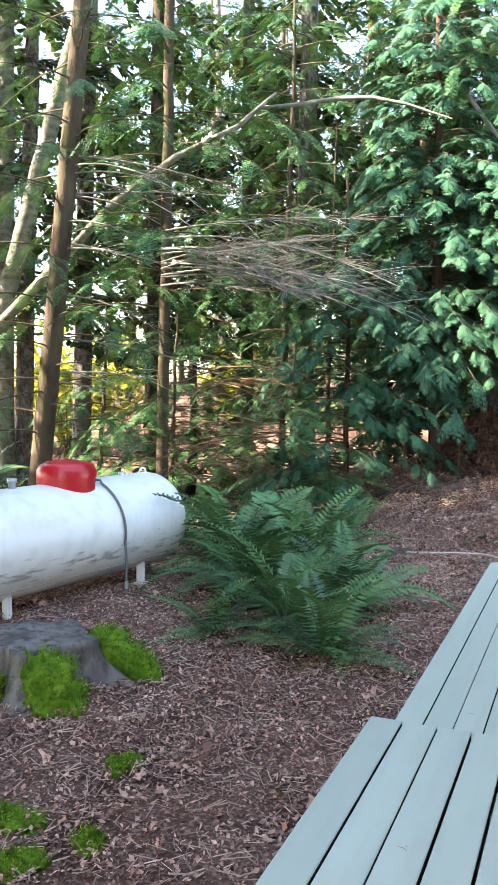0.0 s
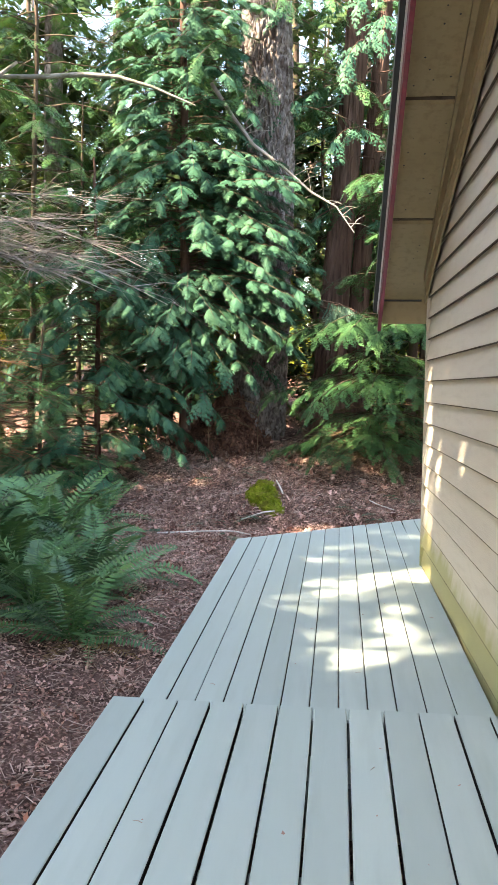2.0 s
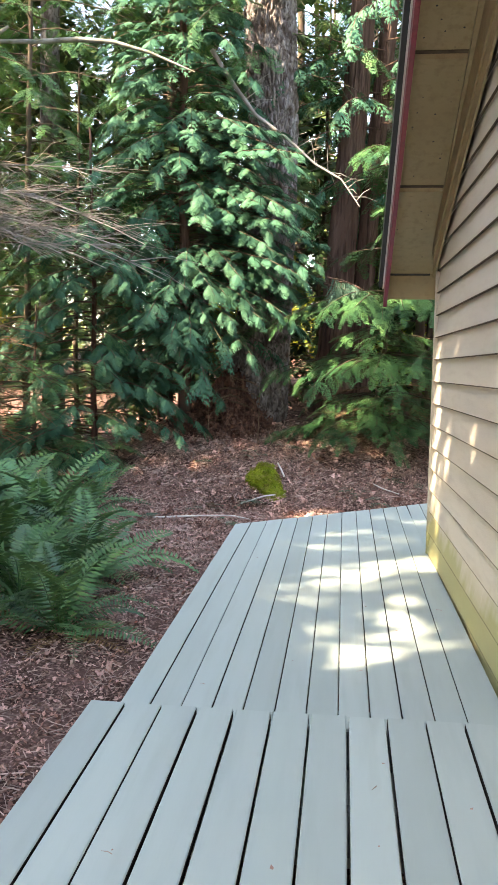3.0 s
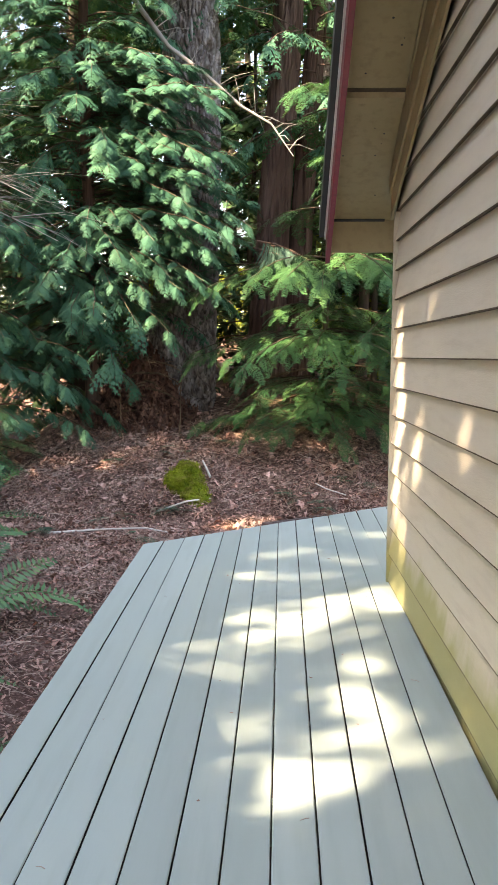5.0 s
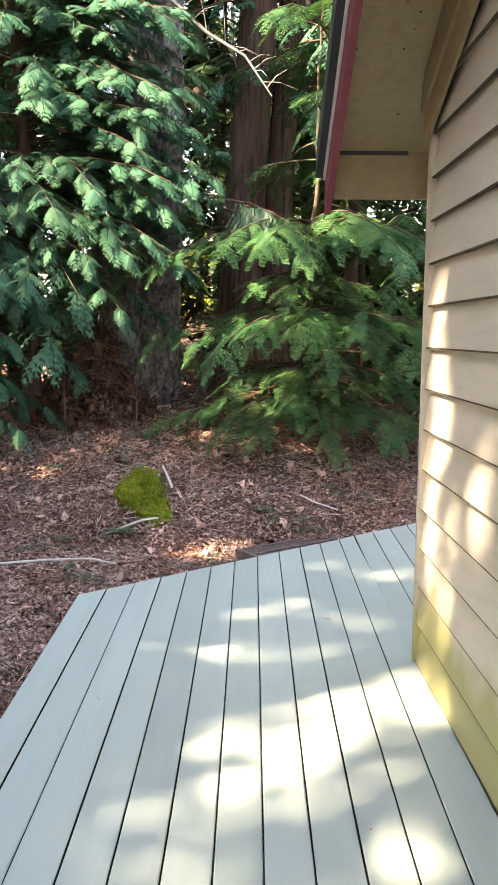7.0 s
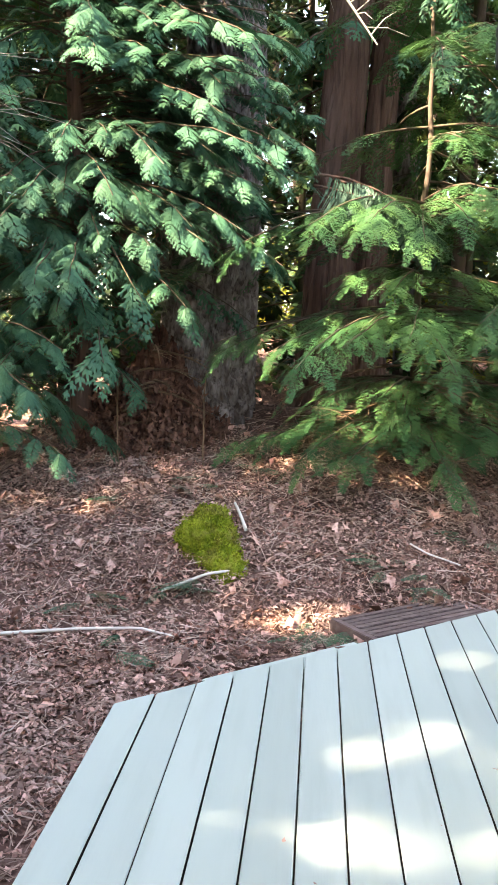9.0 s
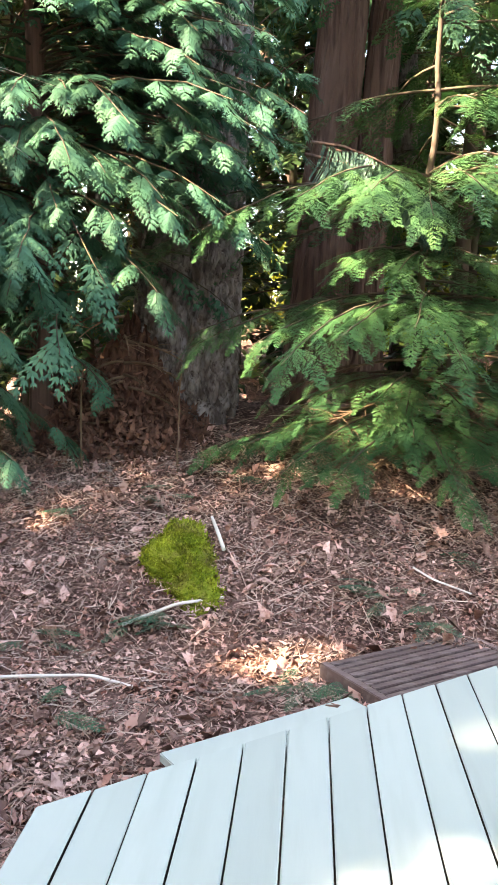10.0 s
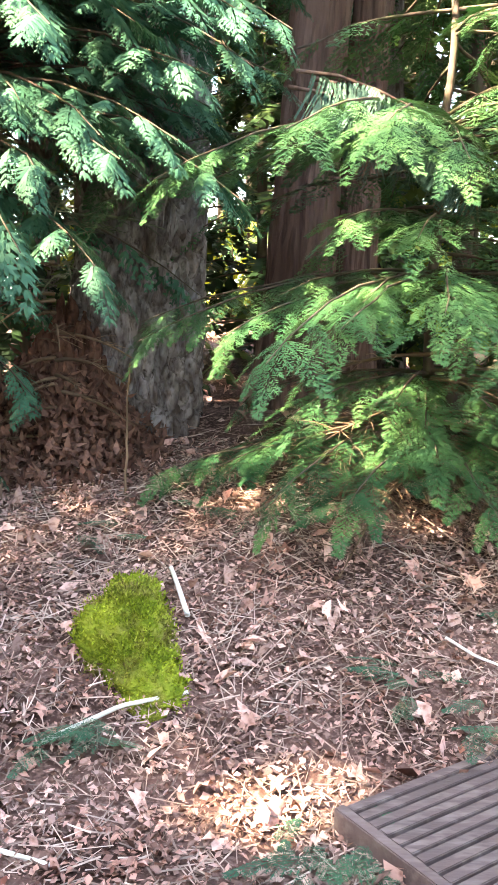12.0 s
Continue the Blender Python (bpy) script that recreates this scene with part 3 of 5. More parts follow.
def spray_coarse(rng, n=9):
    """A far-off spray of unit length: a few broad leaflets."""
    b, d, l, w = [], [], [], []
    for i in range(n):
        s = (i + 0.5) / n
        for side in (-1, 1):
            a = radians(rng.uniform(35, 65)) * side
            b.append((s, 0, -0.25 * s * s))
            d.append((math.cos(a), math.sin(a), rng.uniform(-0.5, 0.0)))
            l.append(0.42 * (1 - 0.7 * s) * rng.uniform(0.7, 1.2))
            w.append(1.7 / n * rng.uniform(0.7, 1.2))
    return leaflets(b, np.array(d) / np.linalg.norm(d, axis=1)[:, None], l, w)


_r = random.Random(11)
HEM = [spray_hemlock(_r) for _ in range(4)]
HEM_MID = [spray_hemlock(_r, 8, 3) for _ in range(3)]
HEM_FINE = [spray_hemlock(_r, 12, 7, droop=0.3) for _ in range(4)]
HANG = [spray_hanging(_r) for _ in range(3)]
CED = [spray_cedar(_r) for _ in range(4)]
CED_MID = [spray_cedar(_r, 6, 2) for _ in range(3)]
COARSE = [spray_coarse(_r) for _ in range(4)]
BROAD = [spray_coarse(_r, 5) for _ in range(3)]


def basis(direction, roll=0.0, pitch=0.0):
    """Columns: along, side, up for a spray that points in that direction."""
    x = np.asarray(direction, float)
    x = x / np.linalg.norm(x)
    up = np.array([0, 0, 1.0]) if abs(x[2]) < 0.95 else np.array([1.0, 0, 0])
    y = np.cross(up, x)
    y /= np.linalg.norm(y)
    z = np.cross(x, y)
    c, s = math.cos(roll), math.sin(roll)
    return np.stack([x, y * c + z * s, z * c - y * s], 1)


def placed(template, origin, direction, size, roll=0.0):
    v, q = template
    return (v * size) @ basis(direction, roll).T + np.asarray(origin, float), q


def limb(rng, start, heading, length, rise, sag, templates, size, every, r0=0.011, roll=0.5, bare=0.15, hang=0.0):
    """One limb: a thin bent stem with sprays on both sides. Returns wood pieces and leaf pieces."""
    n = max(5, int(length / 0.16))
    h = np.array([math.cos(heading), math.sin(heading), 0])
    side = np.array([-h[1], h[0], 0])
    s = np.linspace(0, 1, n)
    bend = rng.uniform(-0.12, 0.12) * length
    path = np.asarray(start, float) + np.outer(s * length, h) + np.outer(bend * s * s, side)
    path[:, 2] += rise * length * s - sag * length * s * s
    path[1:, :] += np.array([[rng.uniform(-1, 1) * 0.012 for _ in range(3)] for _ in range(n - 1)])
    wood = [tube(path, r0 * (1 - 0.85 * s) + 0.0012, 5)]
    leaves = []
    count = max(3, int(length * (1 - bare) / every))
    for k in range(count):
        u = bare + (1 - bare) * (k + rng.random() * 0.6) / count
        i = min(n - 2, int(u * (n - 1)))
        o = path[i] + (path[i + 1] - path[i]) * (u * (n - 1) - i)
        tan = path[i + 1] - path[i]
        tan = tan / np.linalg.norm(tan)
        sg = 1 if k % 2 else -1
        a = sg * radians(rng.uniform(28, 62))
        d = tan * math.cos(a) + np.cross([0, 0, 1.0], tan) * math.sin(a)
        d = d + np.array([0, 0, rng.uniform(-0.25, 0.08) - hang])
        sz = size * rng.uniform(0.65, 1.15) * (1 - 0.35 * u)
        leaves.append(placed(rng.choice(templates), o, d, sz, rng.uniform(-roll, roll)))
    leaves.append(placed(rng.choice(templates), path[-2], path[-1] - path[-2] + np.array([0, 0, -0.02 - hang * 0.1]), size * 0.8, rng.uniform(-roll, roll) * 0.5))
    return wood, leaves


def trunk_mesh(name, path, radii, mat, seg=20, rough=0.02, ridges=0, seed=0):
    v, q = tube(path, radii, seg, rough, ridges, seed)
    me = quad_mesh(name, v, q, mat)
    me.polygons.foreach_set("use_smooth", [ridges == 0] * len(me.polygons))
    return me


def furrowed_trunk(path, radii, mat, seg=230, depth=0.085):
    """Old bark: long plates parted by deep furrows that fork and close again."""
    P, R = np.asarray(path), np.asarray(radii)
    n = len(P)
    v = np.empty((n, seg, 3))
    for i in range(n):
        for j in range(seg):
            a = 2 * math.pi * j / seg
            c, sn = math.cos(a), math.sin(a)
            q = Vector((c * 0.4 * 15, sn * 0.4 * 15, P[i, 2] * 5.0))
            q += 0.55 * noise.noise_vector(q * 0.8)
            dist = noise.voronoi(q)[0]
            f = min(1.0, (dist[1] - dist[0]) / 0.24)
            r = R[i] + depth * (f ** 0.6 - 0.7) + 0.016 * noise.noise(q * 3.1) + 0.02 * noise.noise(q * 0.35)
            v[i, j] = (P[i, 0] + r * c, P[i, 1] + r * sn, P[i, 2])
    i, j = np.meshgrid(np.arange(n - 1), np.arange(seg), indexing="ij")
    k = (j + 1) % seg
    return quad_mesh("trunk", v.reshape(-1, 3), np.stack([i * seg + j, i * seg + k, (i + 1) * seg + k, (i + 1) * seg + j], -1).reshape(-1, 4), mat)


def straight(x, y, z0, x1, y1, z1, n=30, wob=0.03, seed=0):
    rng = np.random.default_rng(seed)
    s = np.linspace(0, 1, n)
    p = np.stack([x + (x1 - x) * s, y + (y1 - y) * s, z0 + (z1 - z0) * s], 1)
    p[:, :2] += np.cumsum(rng.standard_normal((n, 2)), 0) * wob / math.sqrt(n)
    return p


def tree(name, label, base, top, r0, r1, mat, limbs, leaf_mat, seed, flare=0.25, ridges=0, rough=0.02, seg=16, n=30, wob=0.05, twig_mat=None, group=""):
    """A tree: trunk, crown of leaves and the limbs that carry it. limbs: list of dicts for limb()."""
    rng = random.Random(seed)
    ob = thing(name, label, "tree", group)
    path = straight(*base, *top, n, wob, seed)
    s = np.linspace(0, 1, n)
    h = path[:, 2] - path[0, 2]
    rad = r0 + (r1 - r0) * s + r0 * flare * np.exp(-h / (r0 * 2.2))
    child("trunk", trunk_mesh("trunk", path, rad, mat, seg, rough, ridges, seed), ob)
    wood, leaves = [], []
    for kw in limbs:
        kw = dict(kw)
        z = kw.pop("z")
        k = np.clip((z - path[0, 2]) / (path[-1, 2] - path[0, 2]), 0, 1) * (n - 1)
        i = min(n - 2, int(k))
        o = path[i] + (path[i + 1] - path[i]) * (k - i)
        w, l = limb(rng, o, **kw)
        wood += w
        leaves += l
    if wood:
        tagged(child("branchwork", quad_mesh("branchwork", *join(wood), twig_mat or mat), ob), kind="stuff")
    if leaves:
        child("crown", quad_mesh("crown", *join(leaves), leaf_mat), ob)
    return ob


def ring_limbs(rng, z0, z1, step, length0, length1, templates, size, every, rise=0.1, sag=0.35, heading=None, spread=math.pi, **kw):
    out, z, a = [], z0, rng.uniform(0, 6.28)
    while z < z1:
        k = (z - z0) / max(1e-6, z1 - z0)
        a = (heading + rng.uniform(-spread, spread)) if heading is not None else a + 2.4 + rng.uniform(-0.4, 0.4)
        out.append(dict(z=z, heading=a, length=(length0 + (length1 - length0) * k) * rng.uniform(0.7, 1.15), rise=rise + rng.uniform(-0.1, 0.1), sag=sag * rng.uniform(0.7, 1.3),
                        templates=templates, size=size, every=every, **kw))
        z += step * rng.uniform(0.6, 1.4)
    return out


def dead_branches(rng, path_at, z0, z1, count, length, mat_name, parent, mat, fan=14, heading=None, spread=math.pi):
    """Leafless lower branches with fine side twigs, as one part."""
    pieces = []
    for _ in range(count):
        z = rng.uniform(z0, z1)
        o = np.array(path_at(z))
        a = rng.uniform(0, 6.28) if heading is None else heading + rng.uniform(-spread, spread)
        L = length * rng.uniform(0.5, 1.2)
        n = 9
        s = np.linspace(0, 1, n)
        p = o + np.outer(s * L, [math.cos(a), math.sin(a), 0])
        p[:, 2] += L * (rng.uniform(-0.05, 0.2) * s - rng.uniform(0.1, 0.45) * s * s)
        pieces.append(tube(p, 0.012 * (1 - 0.8 * s) + 0.001, 4))
        for k in range(fan):
            u = rng.uniform(0.25, 1)
            q0 = p[min(n - 1, int(u * (n - 1)))]
            aa = a + rng.choice((-1, 1)) * rng.uniform(0.3, 1.1)
            tl = L * rng.uniform(0.12, 0.35)
            e = q0 + tl * np.array([math.cos(aa), math.sin(aa), rng.uniform(-0.5, 0.25)])
            m = (q0 + e) / 2 + np.array([0, 0, rng.uniform(0, 0.1) * tl])
            pieces.append(tube([q0, m, e], [0.0035, 0.0025, 0.001], 3))
    tagged(child(mat_name, quad_mesh(mat_name, *join(pieces), mat), parent), kind="stuff")


# ---- the trees round the deck end ----
def build_main_trees():
    rng = random.Random(21)
    pi = math.pi
    # great fir with furrowed bark
    fir = thing("fir_tree", "great fir with thick furrowed grey-brown bark", "tree")
    n = 420
    path = straight(-1.19, 12.98, 0.2, -1.10, 13.0, 10.0, n, 0.03, 3)
    h = path[:, 2] - 0.4
    path[:, 0] += 0.16 * np.exp(-((h - 3.6) / 2.2) ** 2)
    rad = 0.40 - 0.008 * h + 0.09 * np.exp(-np.clip(h, 0, 20) / 0.6) - 0.05 * np.exp(-((h - 3.6) / 1.4) ** 2)
    child("trunk", furrowed_trunk(path, rad, BARK), fir, "thick furrowed grey bark")
    limbs_w, limbs_l = [], []
    for kw in ring_limbs(rng, 5.4, 8.2, 0.13, 1.9, 1.6, HEM_MID, 0.55, 0.17, sag=0.5, hang=0.3):
        z = kw.pop("z")
        w, l = limb(rng, (-1.0, 12.98, z), **kw)
        limbs_w += w
        limbs_l += l
    tagged(child("branchwork", quad_mesh("branchwork", *join(limbs_w), BARK_DARK), fir), kind="stuff")
    child("crown", quad_mesh("crown", *join(limbs_l), HEMLOCK), fir)

    # twin-stemmed cedar behind
    twin = thing("cedar_tree", "twin-stemmed old cedar with stringy red-brown bark", "tree")
    for k, (xa, xb, r) in enumerate(((-0.13, 0.31, 0.22), (0.25, 0.67, 0.155))):
        p = straight(xa, 13.6 + 0.15 * k, 0.3, xb + 0.35, 13.7, 13.0, 90, 0.03, 7 + k)
        hh = p[:, 2] - 0.5
        rr = r - 0.006 * hh + 0.16 * np.exp(-np.clip(hh, 0, 20) / 0.8)
        child("stem", trunk_mesh("stem", p, rr, BARK_RED, 56, 0.06, 18, 8 + k), twin)
    w2, l2 = [], []
    for kw in ring_limbs(rng, 3.9, 7.6, 0.12, 2.0, 1.8, CED_MID, 0.6, 0.2, sag=0.5, hang=0.2):
        z = kw.pop("z")
        w, l = limb(rng, (0.4 + 0.03 * z, 13.6, z), **kw)
        w2 += w
        l2 += l
    hung = []
    for k, z in enumerate((2.56, 2.64, 2.48, 2.60)):
        w, l = limb(rng, (-0.20 + 0.04 * k, 12.0, z), -0.42 + 0.13 * k, 0.85, -0.12, 0.35, HANG, 0.34, 0.10, hang=0.05, bare=0.1, roll=0.2)
        w2 += w
        hung += l
    child("hanging_bough", quad_mesh("hanging_bough", *join(hung), HANGING), twin, "grey-green bough of slack hanging sprays")
    tagged(child("branchwork", quad_mesh("branchwork", *join(w2), BARK_RED), twin), kind="stuff")
    child("crown", quad_mesh("crown", *join(l2), CEDAR), twin)

    # young cedar, drooping, that hides the fir's lower trunk
    lim = ring_limbs(rng, 2.0, 7.0, 0.050, 1.6, 1.25, CED, 0.40, 0.115, rise=0.22, sag=0.46, heading=-pi / 2 + 0.25, spread=1.5, hang=-0.05, roll=0.4, bare=0.25)
    lim += ring_limbs(rng, 1.15, 2.2, 0.09, 1.0, 1.1, CED, 0.36, 0.12, rise=0.2, sag=0.4, heading=-1.45, spread=0.7, hang=-0.05, roll=0.4, bare=0.2)
    lim += ring_limbs(rng, 1.2, 2.1, 0.09, 1.3, 1.4, CED, 0.38, 0.12, rise=0.22, sag=0.42, heading=-2.5, spread=0.75, hang=-0.05, roll=0.4, bare=0.25)
    lim += ring_limbs(rng, 1.5, 7.2, 0.10, 1.5, 1.0, CED_MID, 0.55, 0.17, rise=0.1, sag=0.4, hang=0.1)
    lim += ring_limbs(rng, 2.35, 4.7, 0.045, 1.95, 1.75, CED, 0.40, 0.115, rise=0.22, sag=0.36, heading=-0.5, spread=0.38, hang=-0.05, roll=0.35, bare=0.25)
    ced = tree("young_cedar", "young cedar with dense drooping blue-green fronds", (-2.15, 12.3, -0.1), (-2.3, 12.6, 8.5), 0.10, 0.03, BARK_RED, lim, CEDAR, 31, twig_mat=BARK_DARK)
    dead_branches(rng, lambda z: (-1.45, 12.3, z), 1.5, 2.7, 11, 0.55, "dead_brush", ced, BRUSH, 16, -0.5, 1.1)
    # hemlock by the deck end
    lim = []
    for zt, cnt, ln, rise, sag, turn, span in ((0.80, 14, 1.4, 0.04, 0.22, -0.1, 2.6), (1.05, 8, 1.1, 0.10, 0.25, 0.0, 2.4), (1.60, 15, 1.75, 0.10, 0.26, -0.1, 2.7), (1.85, 5, 1.0, 0.15, 0.3, 0.3, 2.0), (2.42, 15, 1.9, 0.08, 0.30, -0.1, 2.8),
                                               (3.0, 6, 1.3, 0.12, 0.28, 0.9, 1.6), (3.6, 9, 1.6, 0.12, 0.30, 0.8, 1.9), (4.3, 9, 1.6, 0.12, 0.3, 0.6, 2.2)):
        for j in range(cnt):
            lim.append(dict(z=zt + rng.uniform(-0.08, 0.08), heading=-pi / 2 + turn + (j / (cnt - 1) - 0.5) * span + rng.uniform(-0.12, 0.12), length=ln * rng.uniform(0.6, 1.15), rise=rise + rng.uniform(-0.05, 0.05),
                            sag=sag * rng.uniform(0.8, 1.25), templates=HEM_FINE, size=0.46, every=0.095, roll=0.3, hang=0.04, bare=0.2))
    lim += ring_limbs(rng, 1.6, 4.8, 0.16, 1.6, 1.2, HEM_MID, 0.5, 0.16, rise=0.05, sag=0.3, hang=0.1, heading=pi / 2, spread=1.6)
    hem = tree("young_hemlock", "young hemlock with flat light green feathery sprays", (0.62, 12.25, 0.0), (0.72, 12.5, 5.2), 0.042, 0.006, BARK_DARK, lim, HEMLOCK, 32)
    dead_branches(rng, lambda z: (0.62, 12.1, z), 0.5, 1.25, 30, 0.95, "dead_brush", hem, BROWNTWIG, 26, -pi / 2, 1.6)
    lim = ring_limbs(rng, 0.3, 5.4, 0.10, 1.7, 1.3, HEM, 0.48, 0.15, rise=0.1, sag=0.36, roll=0.3, hang=0.22)
    tree("young_hemlock", "young hemlock in shade beside the house corner", (2.25, 12.0, -0.1), (2.4, 12.2, 7.5), 0.05, 0.015, BARK_DARK, lim, HEMLOCK, 33)
    lim = ring_limbs(rng, 0.3, 6.5, 0.12, 1.7, 1.3, HEM_MID, 0.55, 0.16, rise=0.1, sag=0.36, roll=0.3, hang=0.22)
    tree("young_hemlock", "young hemlock behind the deck end", (3.9, 13.4, -0.1), (4.0, 13.4, 8.0), 0.06, 0.015, BARK_DARK, lim, HEMLOCK, 36)
    for k, (x, y) in enumerate(((-2.9, 14.3), (-2.0, 15.2), (1.3, 14.6))):
        lim = ring_limbs(rng, 3.8, 9.5, 0.085, 1.9, 1.5, HEM_MID, 0.6, 0.17, rise=0.1, sag=0.34, roll=0.35, hang=0.15)
        tree("hemlock_tree", "hemlock with dense hanging crown behind the fir", (x, y, 0.0), (x + 0.15, y, 11.0), 0.09, 0.03, BARK_DARK, lim, HEMLOCK, 240 + k)
    # low boughs left of the mound
    lim = ring_limbs(rng, 0.15, 3.4, 0.05, 1.6, 1.1, CED, 0.39, 0.12, rise=0.2, sag=0.42, hang=0.08, heading=-pi / 2 + 0.2, spread=1.9, roll=0.4, bare=0.25)
    tree("young_cedar", "low bushy young cedar in shade", (-3.3, 11.7, -0.25), (-3.4, 11.9, 4.6), 0.05, 0.015, BARK_RED, lim, CEDAR, 34, twig_mat=BARK_DARK)
    lim = ring_limbs(rng, 0.3, 7.5, 0.085, 1.9, 1.5, HEM, 0.52, 0.16, rise=0.1, sag=0.32, roll=0.3, hang=0.2)
    tree("young_hemlock", "young hemlock with thin dark trunk and airy sprays", (-4.5, 12.3, -0.3), (-4.4, 12.5, 8.5), 0.06, 0.02, BARK_DARK, lim, HEMLOCK, 35)
    for k, (x, y, hgt) in enumerate(((-5.9, 11.4, 1.5), (-7.4, 11.7, 1.7), (-4.0, 13.2, 4.6), (-6.6, 13.4, 2.0))):
        lim = ring_limbs(rng, 0.15, hgt, 0.075, 1.6, 0.9, HEM_MID, 0.5, 0.16, rise=0.1, sag=0.28, roll=0.35, hang=0.08)
        tree("young_hemlock", "bushy young hemlock with low dark green boughs", (x, y, -0.35), (x + 0.1, y, hgt + 1.2), 0.05, 0.015, BARK_DARK, lim, HEMLOCK, 130 + k)
    lim = ring_limbs(rng, 0.1, 1.5, 0.05, 1.3, 0.9, HEM, 0.42, 0.13, rise=0.2, sag=0.3, roll=0.3, heading=-pi / 2 + 0.4, spread=1.6)
    tree("young_hemlock", "low spreading young hemlock in shade behind the ferns", (-3.9, 11.0, -0.35), (-3.85, 11.1, 2.2), 0.035, 0.012, BARK_DARK, lim, HEMLOCK, 139)
    # rotting bark heaped at the fir's foot
    heap = thing("bark_heap", "heap of fallen reddish bark and brush at the fir's foot", "bark heap")
    g = np.random.default_rng(17)
    hump = bmesh.new()
    bmesh.ops.create_icosphere(hump, subdivisions=6, radius=1.0)
    for q in hump.verts:
        p = Vector((q.co.x * 5.5, q.co.y * 5.5, q.co.z * 4.0))
        dist = noise.voronoi(p + 0.5 * noise.noise_vector(p))[0]
        k = 0.93 + 0.16 * min(1, (dist[1] - dist[0]) / 0.3) + 0.10 * noise.noise(p * 0.5) + 0.05 * noise.noise(p * 2.7)
        q.co = Vector((-1.50 + 0.50 * k * q.co.x * (1 - 0.35 * max(0, q.co.z)), 12.72 + 0.42 * k * q.co.y, 0.42 + 0.95 * k * q.co.z))
    part("rotten_buttress", hump, ROTTEN, heap, "crumbling red-brown rotten buttress")
    n = 4200
    a = g.uniform(0, 6.283, n)
    r = np.sqrt(g.random(n))
    hx, hy = -1.60 + 0.75 * r * np.cos(a), 12.40 + 0.45 * r * np.sin(a)
    hz = ground_z(hx, hy) + 0.62 * (1 - r * r) * g.random(n) ** 0.8
    dd = np.stack([g.normal(0, 0.7, n), g.normal(0, 0.5, n), g.normal(-0.2, 0.8, n)], 1)
    dd /= np.linalg.norm(dd, axis=1)[:, None]
    v, q = leaflets(np.stack([hx, hy, hz], 1), dd, g.uniform(0.03, 0.13, n), g.uniform(0.014, 0.045, n), normal=(0.2, -0.6, 0.7), fold=0.3)
    ob = child("flaky_bark", quad_mesh("flaky_bark", v, q, ROTTEN), heap)
    tagged(ob, kind="stuff")
    dead_branches(rng, lambda z: (-1.5, 12.25, z), 0.6, 1.7, 14, 0.5, "dead_brush", heap, BROWNTWIG, 12, -pi / 2, 1.8)
    for x, y0 in ((-1.04, 11.9), (-1.73, 11.9)):
        sap = thing("sapling", "bare thin leafless sapling stem on the mound", "sapling")
        zz = float(ground_z(x, y0))
        child("stem", trunk_mesh("stem", straight(x, y0, zz - 0.02, x - 0.03, y0 + 0.1, zz + 0.75, 10, 0.02, int(x * -100)), np.linspace(0.009, 0.004, 10), BROWNTWIG, 6), sap)


build_main_trees()


